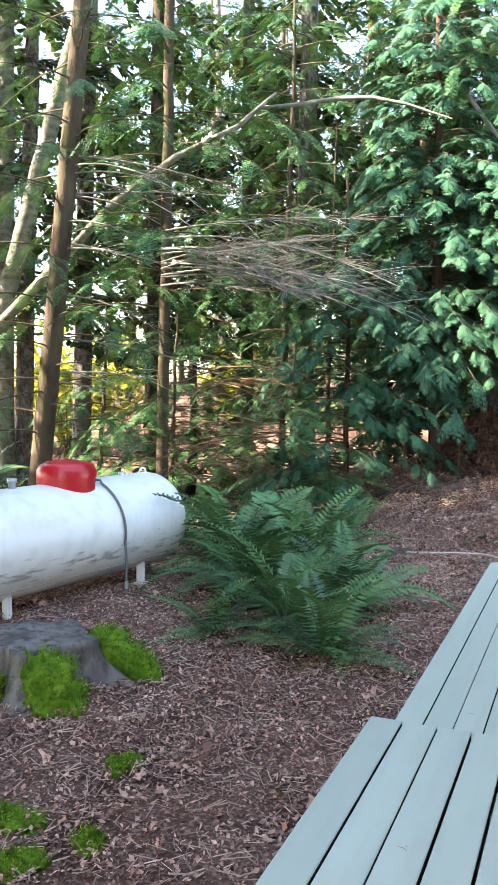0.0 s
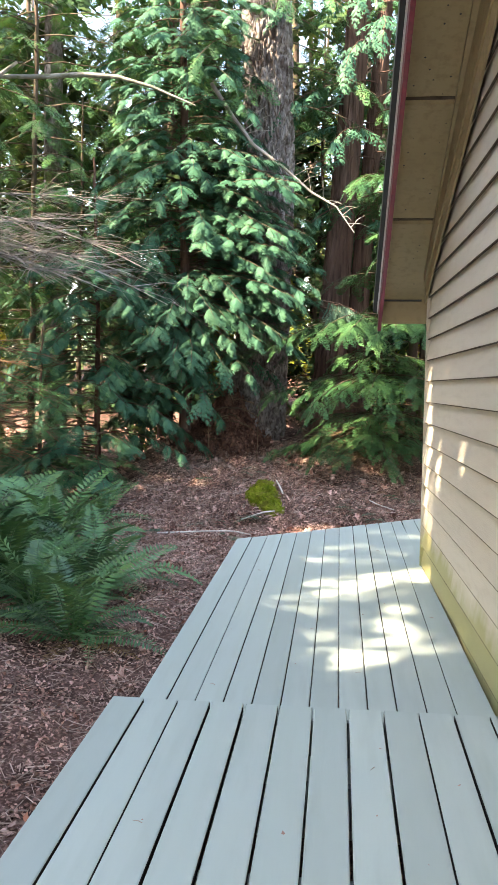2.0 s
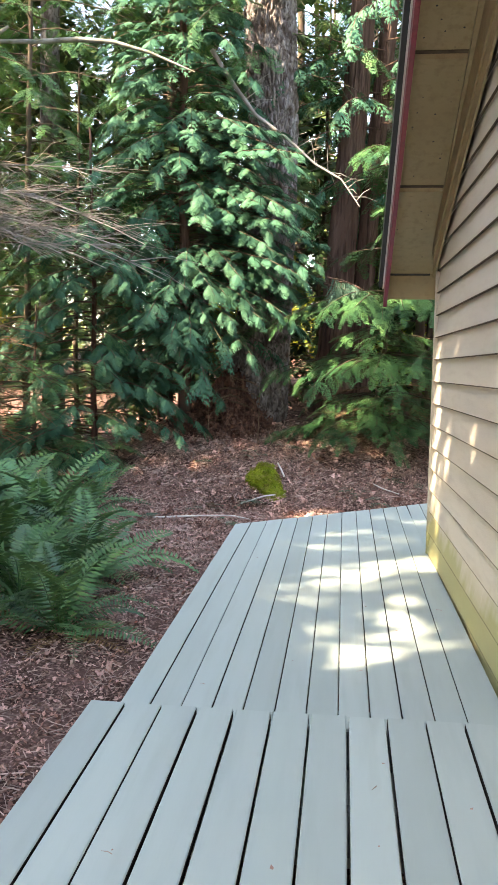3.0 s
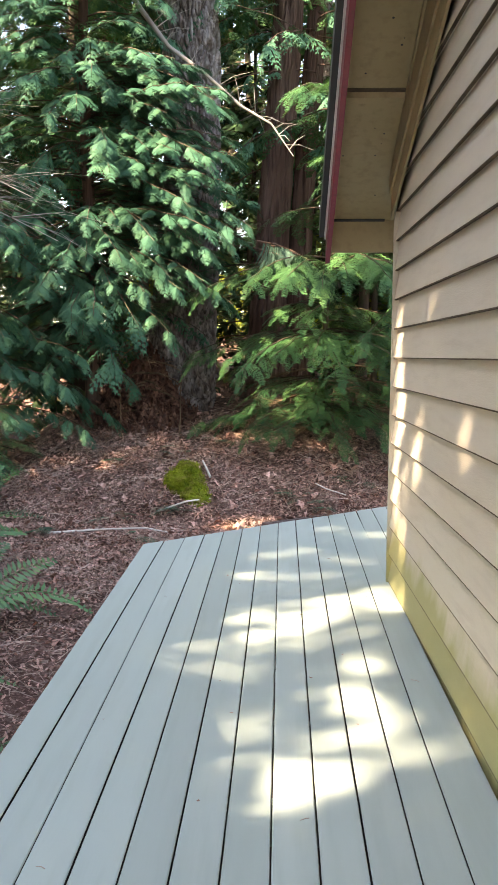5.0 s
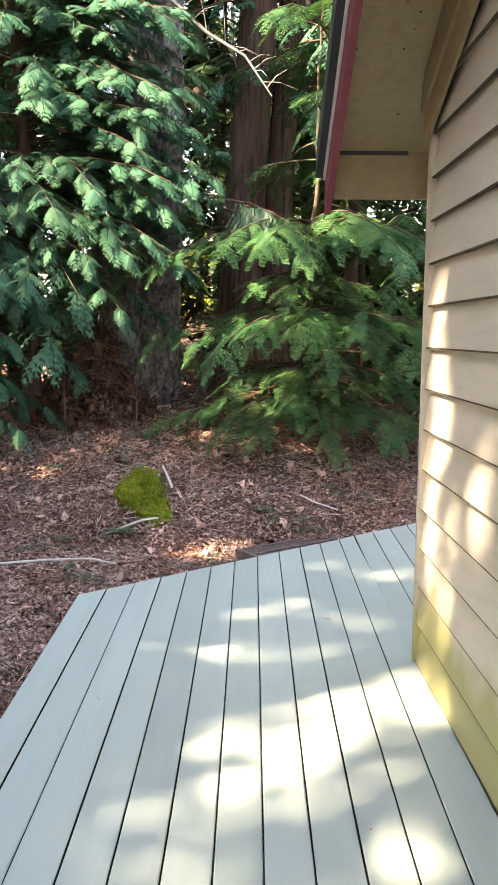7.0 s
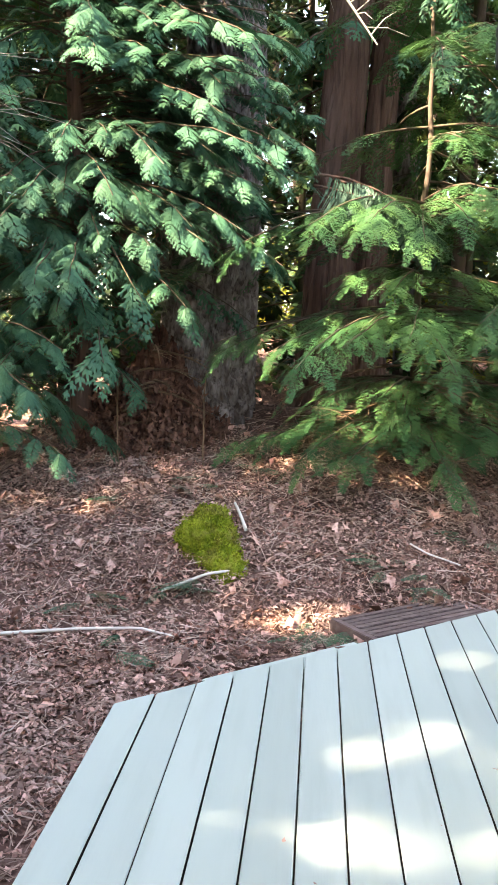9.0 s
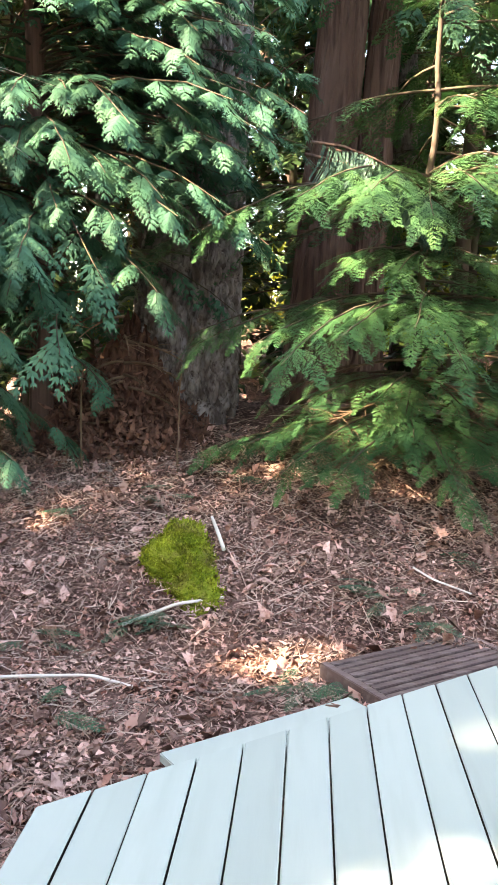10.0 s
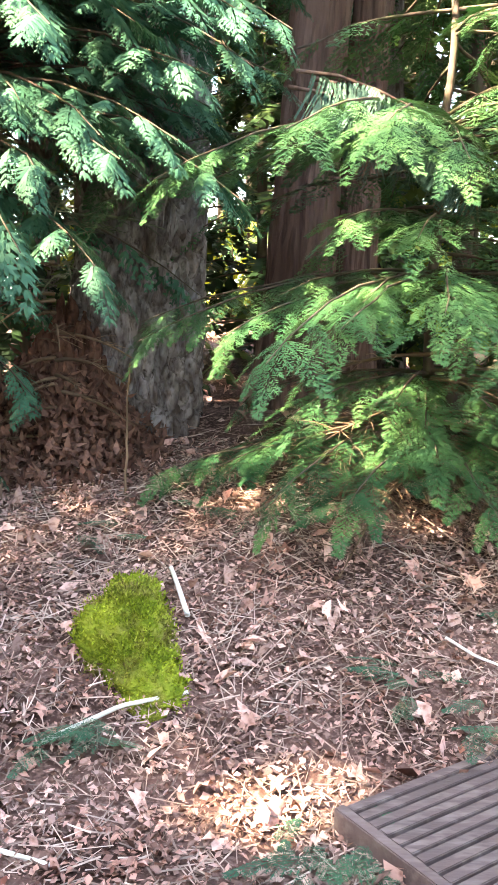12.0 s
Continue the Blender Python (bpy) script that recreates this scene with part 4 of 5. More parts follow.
# ---- the wood to the left, behind the tank ----
def build_left_wood():
    rng = random.Random(41)
    # thin hemlock with bare lower trunk behind the tank
    lim = ring_limbs(rng, 1.0, 7.4, 0.12, 2.2, 1.9, HEM, 0.55, 0.17, rise=0.15, sag=0.28, roll=0.25, bare=0.3, hang=0.15)
    t = tree("hemlock_tree", "slim hemlock with scaly brown trunk behind the tank", (-6.85, 9.3, -0.35), (-5.75, 9.3, 9.0), 0.145, 0.10, BARK_DARK, lim, HEMLOCK, 51, wob=0.03)
    dead_branches(rng, lambda z: (-6.8 + 0.12 * z, 9.3, z), 1.4, 4.6, 14, 2.2, "dead_bough", t, DEADWOOD, 18, 0.3, 1.2)
    t = tree("hemlock_tree", "slim dark conifer with dead grey lower boughs", (-5.6, 10.5, -0.3), (-5.5, 10.6, 10.0), 0.085, 0.06, BARK_DARK,
             ring_limbs(rng, 1.2, 8.0, 0.15, 2.0, 1.8, HEM_MID, 0.6, 0.18, hang=0.2), HEMLOCK, 52)
    dead_branches(rng, lambda z: (-5.5, 10.3, z), 2.95, 3.75, 14, 3.0, "dead_bough", t, DEADWOOD, 60, -0.12, 0.32)
    dead_branches(rng, lambda z: (-4.6, 10.2, z), 0.5, 1.9, 34, 1.2, "dead_brush", t, BROWNTWIG, 30, -0.7, 1.4)
    # alders: leaning pale trunks
    alder = thing("alder_tree", "leaning alder with pale mottled mossy bark", "tree")
    p = np.array([(-10.3, 9.7, -0.3), (-9.0, 9.85, 1.45), (-7.94, 10.0, 2.5), (-7.05, 10.12, 3.32), (-6.21, 10.24, 4.12), (-5.33, 10.36, 4.69), (-4.48, 10.48, 5.04), (-3.98, 10.6, 5.45)])
    s = np.linspace(0, 1, 50)
    pp = np.stack([np.interp(s, np.linspace(0, 1, 8), p[:, k]) for k in range(3)], 1)
    child("trunk", trunk_mesh("trunk", pp, 0.105 - 0.085 * s, BARK_GREY, 14, 0.03, 0, 1), alder)
    bough = [(-4.53, 10.5, 5.0), (-4.21, 10.6, 5.28), (-3.66, 10.7, 5.30), (-3.2, 10.8, 5.35), (-2.76, 10.8, 5.31), (-2.32, 10.8, 5.18), (-1.76, 10.8, 4.94)]
    child("limb", trunk_mesh("limb", bough, [0.022, 0.027, 0.03, 0.032, 0.028, 0.02, 0.008], BARK_GREY, 10, 0.06, 0, 2), alder, "pale broken limb")
    a2 = thing("alder_tree", "tall alder with pale lichen-patched bark", "tree")
    pp = straight(-9.3, 10.5, -0.3, -6.35, 10.5, 8.3, 40, 0.05, 4)
    child("trunk", trunk_mesh("trunk", pp, np.linspace(0.16, 0.10, 40), BARK_GREY, 14, 0.03, 0, 3), a2)
    for x0, y0, x1, r, mm, sd in ((-9.45, 12.0, -9.4, 0.17, BARK_GREY, 1), (-9.2, 14.0, -8.85, 0.19, BARK, 2), (-8.2, 15.0, -8.1, 0.21, BARK_DARK, 3), (-5.02, 15.0, -5.0, 0.2, BARK, 4),
                                  (-6.6, 16.0, -6.65, 0.14, BARK_DARK, 5), (-3.3, 16.5, -3.2, 0.16, BARK_DARK, 6)):
        tree("bare_conifer", "tall conifer trunk with bare lower stem", (x0, y0, -0.5), (x1, y0 + 0.1, 14.0), r, r * 0.6, mm,
             ring_limbs(rng, 3.0, 9.5, 0.17, 2.1, 1.6, COARSE, 0.8, 0.24, sag=0.3, hang=0.2), FARLEAF, 90 + sd, wob=0.04, group="trees of the far wood")
    # pale crooked limb in front of the fir
    dead = thing("dead_branch", "long crooked pale dead branch hanging before the fir", "branch")
    bough = [(-1.75, 12.0, 5.6), (-1.45, 12.0, 5.15), (-1.15, 11.95, 4.75), (-0.75, 11.9, 4.45), (-0.35, 11.9, 4.1), (0.0, 11.9, 3.9), (0.25, 11.9, 3.55)]
    child("stem", trunk_mesh("stem", bough, [0.03, 0.028, 0.024, 0.02, 0.016, 0.012, 0.006], DEADWOOD, 8, 0.05, 0, 6), dead)
    tw = []
    for k in range(26):
        i = rng.randrange(1, 6)
        o = np.array(bough[i]) + (np.array(bough[i + 1]) - np.array(bough[i])) * rng.random()
        e = o + np.array([rng.uniform(-0.1, 0.5), rng.uniform(-0.2, 0.2), rng.uniform(-0.25, 0.4)]) * rng.uniform(0.4, 1)
        tw.append(tube([o, (o + e) / 2 + np.array([0, 0, 0.03]), e], [0.006, 0.004, 0.0015], 4))
    tagged(child("twiggery", quad_mesh("twiggery", *join(tw), DEADWOOD), dead), kind="stuff")


build_left_wood()


# ---- far wood ----
def in_clearing(x, y):
    """Sunlit openings between the far trees."""
    return (x + 7.5) ** 2 + (y - 19.5) ** 2 < 34 or (x + 12.5) ** 2 + (y - 20.5) ** 2 < 42 or (x + 4.6) ** 2 + (y - 23) ** 2 < 16 or (x + 20) ** 2 + (y - 17) ** 2 < 30


def build_far_wood():
    rng = random.Random(61)
    kinds = []
    for k in range(4):
        lim = ring_limbs(rng, rng.uniform(1.5, 3.5), 14, 0.36, 2.4, 1.6, COARSE, 1.1, 0.34, rise=0.05, sag=0.25, r0=0.03)
        t = tree("forest_conifer", "tall slender conifer with bare lower trunk", (0, 0, -0.6), (0.3, 0.2, 16), rng.uniform(0.14, 0.24), 0.06,
                 rng.choice((BARK_DARK, BARK)), lim, FARLEAF, 70 + k, group="trees of the far wood")
        dead_branches(rng, lambda z: (0, 0, z), 1.0, 4.5, 18, 1.5, "dead_bough", t, DEADWOOD, 5)
        kinds.append(t)
    used = []
    first = list(kinds)
    spots = 0
    while spots < 46:
        a = radians(rng.uniform(-22, 47))
        d = 15.5 + 34 * rng.random() ** 1.3
        x, y = -d * math.sin(a), d * math.cos(a)
        if any((x - u) ** 2 + (y - v) ** 2 < 2.4 for u, v in used) or y < 9 or in_clearing(x, y):
            continue
        used.append((x, y))
        m = pose(x, y, float(ground_z(x, y)) + 0.3, rng.uniform(-2, 2), rng.uniform(-2, 2), rng.uniform(0, 360))
        if first:
            first.pop().matrix_world = m
        else:
            copy_thing(rng.choice(kinds), m)
        spots += 1
    # unseen copies added behind the house and the camera, to block low sky light
    for k in range(34):
        a = radians(60 + 268 * (k + rng.uniform(0.1, 0.9)) / 34)
        d = rng.uniform(18, 27)
        x, y = -d * math.sin(a), d * math.cos(a)
        copy_thing(rng.choice(kinds), pose(x, y, float(ground_z(x, y)) + 0.3, 0, 0, rng.uniform(0, 360)))
    # young conifers that fill the space between the trunks
    small = []
    for k in range(3):
        lim = ring_limbs(rng, 0.3, 6.2, 0.10, 1.7, 0.4, COARSE, 0.6, 0.22, rise=0.1, sag=0.35, hang=0.15)
        small.append(tree("young_conifer", "young conifer among the far trunks", (0, 0, -0.3), (0.1, 0.1, 6.8), 0.06, 0.015, BARK_DARK, lim, FARLEAF, 170 + k, seg=8, group="young conifers of the far wood"))
    first = list(small)
    spots = 0
    for x, y in ((-0.35, 15.6), (1.5, 15.2), (2.9, 15.8), (-2.6, 15.4), (0.6, 17.0), (4.2, 16.2), (-3.9, 17.2)):
        used.append((x, y))
        m = pose(x, y, float(ground_z(x, y)), 0, 0, rng.uniform(0, 360))
        if first:
            first.pop().matrix_world = m
        else:
            copy_thing(rng.choice(small), m)
    while spots < 18:
        a = radians(rng.uniform(-24, 44))
        d = rng.uniform(14.5, 30)
        x, y = -d * math.sin(a), d * math.cos(a)
        if any((x - u) ** 2 + (y - v) ** 2 < 1.2 for u, v in used) or in_clearing(x, y):
            continue
        used.append((x, y))
        k = rng.uniform(0.7, 1.25)
        m = pose(x, y, float(ground_z(x, y)), 0, 0, rng.uniform(0, 360))
        if first:
            first.pop().matrix_world = m
        else:
            copy_thing(rng.choice(small), m)
        spots += 1
    # sunlit understorey
    pieces_kinds = []
    for k in range(3):
        ob = thing("vine_maple", "sunlit yellow-green bush of thin stems in the far wood", "bush", "bushes of the far wood")
        lv, st = [], []
        for j in range(9):
            a = rng.uniform(0, 6.28)
            e = np.array([math.cos(a) * rng.uniform(0.5, 1.4), math.sin(a) * rng.uniform(0.5, 1.4), rng.uniform(1.4, 3.2)])
            st.append(tube([(0, 0, 0), e * np.array([0.35, 0.35, 0.55]), e], [0.02, 0.014, 0.005], 4))
            for q in range(20):
                o = e * rng.uniform(0.3, 1.05) + np.array([rng.uniform(-0.35, 0.35) for _ in range(3)])
                lv.append(placed(rng.choice(BROAD), o, (rng.uniform(-1, 1), rng.uniform(-1, 1), rng.uniform(-0.6, 0.3)), rng.uniform(0.25, 0.5), rng.uniform(-1, 1)))
        child("stem_cluster", quad_mesh("stem_cluster", *join(st), BARK_DARK), ob)
        child("foliage", quad_mesh("foliage", *join(lv), SUNNYLEAF), ob)
        pieces_kinds.append(ob)
    first = list(pieces_kinds)
    for k in range(32):
        a = radians(rng.uniform(-20, 46))
        d = rng.uniform(17, 44)
        x, y = -d * math.sin(a), d * math.cos(a)
        m = pose(x, y, float(ground_z(x, y)) - 0.05, 0, 0, rng.uniform(0, 360))
        if first:
            first.pop().matrix_world = m
        else:
            copy_thing(rng.choice(pieces_kinds), m)


build_far_wood()


# ---- unseen trees on the sunny side, added for shade, beside and behind the camera ----
# sun patches to place: middle and half sizes of gaps cut in the crowns
SUN_SPOTS = ((0.41, 8.05, 0.24, 0.14), (0.62, 7.46, 0.14, 0.05), (0.16, 6.94, 0.22, 0.04), (-0.60, 10.0, 0.20, 0.16), (-0.31, 10.02, 0.19, 0.16), (-0.42, 10.26, 0.10, 0.07), (0.95, 8.6, 0.22, 0.16),
             (1.75, 11.95, 0.26, 0.12), (0.95, 11.45, 0.26, 0.12), (1.4, 11.6, 0.12, 0.08), (2.2, 12.2, 0.2, 0.1), (2.9, 12.4, 0.2, 0.1), (-0.7, 8.0, 0.10, 0.04), (0.55, 9.0, 0.14, 0.08))
_g = random.Random(23)
_tries = 0
while len(SUN_SPOTS) < 46 and _tries < 900:
    _tries += 1
    _x, _y = _g.uniform(-0.45, 0.80), _g.uniform(4.7, 7.6)
    if _x < 0.9 - 0.36 * (_y - 3.6) * 0.9 and _g.random() < 0.6:
        continue
    if all(((_x - p[0]) / 0.29) ** 2 + ((_y - p[1]) / 0.19) ** 2 > 1 for p in SUN_SPOTS):
        SUN_SPOTS += ((_x, _y, _g.uniform(0.04, 0.11), _g.uniform(0.02, 0.05)),)
# streaks that reach the wall: followed down to the level of the deck
for _y, _z0, _z1, _r in ((7.25, 0.4, 1.9, 0.06), (7.0, 0.1, 0.5, 0.05), (6.55, 0.5, 1.3, 0.03), (6.3, 1.4, 2.1, 0.03), (5.9, 2.0, 2.4, 0.0), (5.55, 1.2, 1.7, 0.01), (5.2, 2.5, 2.9, 0.0), (6.1, 0.6, 1.1, 0.0), (6.8, 0.05, 0.3, 0.04)):
    SUN_SPOTS += tuple((0.83 - TO_SUN.x / TO_SUN.z * _z, _y - TO_SUN.y / TO_SUN.z * _z, _r, _r) for _z in np.arange(_z0, _z1, 0.14))


SPOTS = np.array(SUN_SPOTS)


def sun_gap(p):
    """How near the sun's ray through p passes to the middle of a gap cut in the boughs for a sun patch: under 1 inside
    it.
    """
    k = p[2] / TO_SUN.z
    x, y = p[0] - TO_SUN.x * k, p[1] - TO_SUN.y * k
    return float(np.min(np.hypot((x - SPOTS[:, 0]) / (SPOTS[:, 2] + 0.045), (y - SPOTS[:, 1]) / (SPOTS[:, 3] + 0.045))))


def over_deck(p):
    """True where the sun's ray through p comes down on the lower deck: the boughs there are thinned to let it through.
    """
    k = p[2] / TO_SUN.z
    return -0.5 < p[0] - TO_SUN.x * k < 1.6 and 5.4 < p[1] - TO_SUN.y * k < 8.3


def build_shade_trees():
    rng = random.Random(81)
    spots = [(-6.6, 3.2), (-6.2, 0.4), (-5.4, -2.6), (-8.8, 1.8), (-8.4, -2.0), (-7.4, 5.2), (-10.2, 4.4)]
    for k, (x, y) in enumerate(spots):
        ob = thing("shade_conifer", "unseen dense conifer added to shade the deck", "tree", "conifers beside the house")
        child("trunk", trunk_mesh("trunk", straight(x, y, -0.5, x, y, 15, 20, 0.05, k), np.linspace(0.24, 0.05, 20), BARK_DARK, 14), ob)
        lv = []
        for j in range(1900):
            z = 2.6 + 11.5 * rng.random()
            r = 2.7 * (1 - (z - 2.6) / 14.5) * math.sqrt(rng.random())
            a = rng.uniform(0, 6.28)
            o = np.array([x + r * math.cos(a), y + r * math.sin(a), z - 0.2 * r])
            d = np.array([math.cos(a), math.sin(a), rng.uniform(-0.5, 0.1)])
            sz = rng.uniform(0.45, 0.9)
            if o[1] > 0 and o[0] > -0.86 * o[1] - 1.2:
                continue
            # boughs are dropped or shrunk wherever a sun patch is wanted
            near = min(sun_gap(o + d * sz * u) for u in (0.05, 0.35, 0.65, 0.95))
            if near < 1.0 and rng.random() < 0.93:
                sz = rng.uniform(0.14, 0.24)
                if rng.random() > 0.55:
                    continue
            elif near < 1.9 and rng.random() < 0.6:
                sz *= rng.uniform(0.35, 0.6)
            elif over_deck(o) and rng.random() < 0.8:
                sz *= rng.uniform(0.35, 0.65)
            lv.append(placed(rng.choice(BROAD if sz > 0.3 else COARSE), o, d, sz, rng.uniform(-0.8, 0.8)))
        child("crown", quad_mesh("crown", *join(lv), HEMLOCK), ob)


build_shade_trees()


# ---- ferns ----
def frond_mesh(name, seed, mat, pairs=26, arch=0.5):
    """A sword fern frond of unit length that arches from the origin along +x."""
    rng = random.Random(seed)
    b, d, l, w = [], [], [], []
    pts = []
    for i in range(pairs + 1):
        s = i / pairs
        pts.append((s * (1 - 0.12 * s), 0.0, arch * (1.35 * s - 1.55 * s * s)))
    for i in range(2, pairs):
        s = i / pairs
        pl = 0.145 * min(1, s * 4.5) * (1 - s ** 2.2) ** 0.7 * rng.uniform(0.9, 1.1) + 0.012
        for sg in (-1, 1):
            b.append(pts[i])
            v = np.array([0.30 + rng.uniform(-0.06, 0.06), sg * 0.93, rng.uniform(-0.25, 0.02)])
            d.append(v / np.linalg.norm(v))
            l.append(pl)
            w.append(0.033 * (1 - 0.35 * s))
    lv = leaflets(b, d, l, w, fold=0.25)
    stem = tube(pts, np.linspace(0.006, 0.0015, pairs + 1), 4)
    return quad_mesh(name, *join([lv, stem]), mat)


FRONDS = [frond_mesh("frond", k, FERN, 26, a) for k, a in enumerate((0.42, 0.55, 0.30))]
DEADFROND = frond_mesh("withered_frond", 9, FERNDEAD, 20, 0.15)


def fern(x, y, size, count, seed, lean=None):
    rng = random.Random(seed)
    z = float(ground_z(x, y))
    ob = thing("sword_fern", "clump of arching dark green sword fern fronds", "fern", "ferns by the deck", at=(x, y, z))
    a = rng.uniform(0, 6.28)
    for k in range(count):
        a += 2.4 + rng.uniform(-0.3, 0.3)
        f = child("frond", rng.choice(FRONDS), ob)
        s = size * rng.uniform(0.75, 1.12)
        f.matrix_basis = Matrix.Rotation(a, 4, "Z") @ Matrix.Rotation(radians(rng.uniform(-62, 2)), 4, "Y") @ Matrix.Rotation(radians(rng.uniform(-25, 25)), 4, "X") @ Matrix.Diagonal((s, s, s, 1))
    for k in range(count // 4):
        f = child("withered_frond", DEADFROND, ob)
        s = size * rng.uniform(0.6, 0.9)
        f.matrix_basis = Matrix.Rotation(rng.uniform(0, 6.28), 4, "Z") @ Matrix.Rotation(radians(rng.uniform(0, 9)), 4, "Y") @ Matrix.Diagonal((s, s, s, 1))
    return ob


for k, (x, y, s, c) in enumerate(((-1.75, 5.75, 0.85, 18), (-2.25, 6.3, 1.1, 24), (-2.0, 7.1, 1.05, 22), (-2.75, 7.0, 1.25, 26), (-2.6, 7.9, 1.25, 24), (-3.35, 7.9, 1.35, 24), (-3.1, 8.8, 1.2, 18),
                                  (-3.9, 8.9, 1.2, 18), (-4.8, 9.3, 1.1, 16), (-2.75, 6.0, 0.7, 12), (-5.9, 8.4, 0.9, 14), (-8.9, 10.6, 1.3, 18), (-9.6, 11.4, 1.3, 16), (-2.7, 9.4, 0.9, 12))):
    fern(x, y, s, c, 100 + k)


# ---- propane tank ----
def build_tank():
    R, L = 0.475, 3.0
    tank = thing("propane_tank", "long white horizontal propane tank with grime on its lower side", "tank")
    rng = random.Random(5)
    bm = bmesh.new()
    rings, seg = [], 40
    xs = sorted([(-L / 2 + 0.26 * (1 - math.cos(k / 8 * math.pi / 2)), R * math.sin(k / 8 * math.pi / 2)) for k in range(1, 9)])
    prof = xs + [(-L / 2 + 0.28, R * 1.003)] + [(x, R) for x in (-0.9, -0.45, 0.0, 0.45, 0.9)] + [(L / 2 - 0.28, R * 1.003)] + [(-x, r) for x, r in xs[::-1]]
    for x, r in prof:
        rings.append([bm.verts.new((x, r * math.cos(2 * math.pi * j / seg), r * math.sin(2 * math.pi * j / seg))) for j in range(seg)])
    for p, q in zip(rings, rings[1:]):
        for j in range(seg):
            bm.faces.new((p[j], p[(j + 1) % seg], q[(j + 1) % seg], q[j]))
    bm.faces.new(rings[0])
    bm.faces.new(rings[-1])
    part("shell", bm, TANK_SHELL, tank, smooth=True)
    for e in (-1, 1):                                     # weld beads
        v, q = tube([(e * (L / 2 - 0.285) - 0.006, 0, 0), (e * (L / 2 - 0.285), 0, 0), (e * (L / 2 - 0.285) + 0.006, 0, 0)], [R + 0.001, R + 0.004, R + 0.001], 40)
        child("weld_seam", quad_mesh("weld_seam", v, q, TANK), tank)
    v, q = tube([(-1.2, -R * 0.72, -R * 0.70), (1.2, -R * 0.72, -R * 0.70)], [0.004, 0.004], 6)
    child("weld_seam", quad_mesh("weld_seam", v, q, TANK_DIRT), tank)
    for x in (-0.84, 0.84):
        for sg in (-1, 1):
            bm = box_bm(x - 0.028, sg * 0.26 - 0.035, -R - 0.10, x + 0.028, sg * 0.26 + 0.035, -R + 0.12, 0.006)
            part("leg", bm, TANK, tank)
            part("foot_plate", box_bm(x - 0.07, sg * 0.26 - 0.06, -R - 0.115, x + 0.07, sg * 0.26 + 0.06, -R - 0.102, 0.003), TANK, tank)
    for e in (-1, 1):                                     # lifting lugs
        a = np.linspace(0, math.pi, 9)
        v, q = tube([(e * (L / 2 - 0.33) + 0.05 * math.cos(t), 0, R - 0.012 + 0.062 * math.sin(t)) for t in a], [0.011] * 9, 8)
        child("lifting_lug", quad_mesh("lifting_lug", v, q, TANK), tank)
    # red domed lid
    dx = 0.1
    bm = bmesh.new()
    prof = [(0.285, -0.12), (0.29, 0.05), (0.286, 0.11), (0.262, 0.155), (0.20, 0.188), (0.10, 0.203), (0.02, 0.205)]
    rings = [[bm.verts.new((dx + r * math.cos(2 * math.pi * j / 40), r * math.sin(2 * math.pi * j / 40) * 0.92, R + z)) for j in range(40)] for r, z in prof]
    for p, q in zip(rings, rings[1:]):
        for j in range(40):
            if p is rings[0] and 33 <= j <= 36:
                continue
            bm.faces.new((p[j], p[(j + 1) % 40], q[(j + 1) % 40], q[j]))
    bm.faces.new(rings[-1])
    part("lid", bm, RED_LID, tank, "glossy red domed plastic lid", smooth=True)
    v, q = tube([(dx, 0, R + 0.204), (dx, 0, R + 0.212)], [0.06, 0.05], 24)
    child("lid_boss", quad_mesh("lid_boss", v, q, RED_LID), tank)
    # valve cap and hose
    v, q = tube([(-0.55, 0, R - 0.02), (-0.55, 0, R + 0.05), (-0.55, 0, R + 0.051), (-0.55, 0, R + 0.085), (-0.55, 0, R + 0.086)], [0.03, 0.03, 0.042, 0.042, 0.001], 14)
    child("valve_cap", quad_mesh("valve_cap", v, q, STEEL), tank, "grey metal valve cap")
    v, q = tube([(0.85, 0, R - 0.02), (0.85, 0, R + 0.03), (0.85, 0, R + 0.031)], [0.035, 0.035, 0.001], 14)
    child("plug", quad_mesh("plug", v, q, STEEL), tank)
    hx = dx + 0.25
    hp = [(dx + 0.2, -0.1, R + 0.02), (dx + 0.28, -0.16, R + 0.0)]
    for t in np.linspace(0.42, 1.75, 14):
        hp.append((hx + 0.02 * math.sin(t), -(R + 0.015) * math.sin(t), (R + 0.015) * math.cos(t)))
    hp += [(hx + 0.02, -R - 0.02, -R * 0.5), (hx + 0.02, -R - 0.02, -R - 0.14)]
    v, q = tube(hp, [0.0115] * len(hp), 8)
    child("gas_hose", quad_mesh("gas_hose", v, q, HOSE), tank, "dark grey flexible gas line")
    v, q = tube([(hx + 0.02, -R - 0.02, -R + 0.03), (hx + 0.02, -R - 0.02, -R - 0.04)], [0.019, 0.019], 8)
    child("hose_coupling", quad_mesh("hose_coupling", v, q, STEEL), tank)
    tank.matrix_world = pose(-4.57, 6.57, -0.31 + R + 0.115, 0, 0, 78.5)


build_tank()


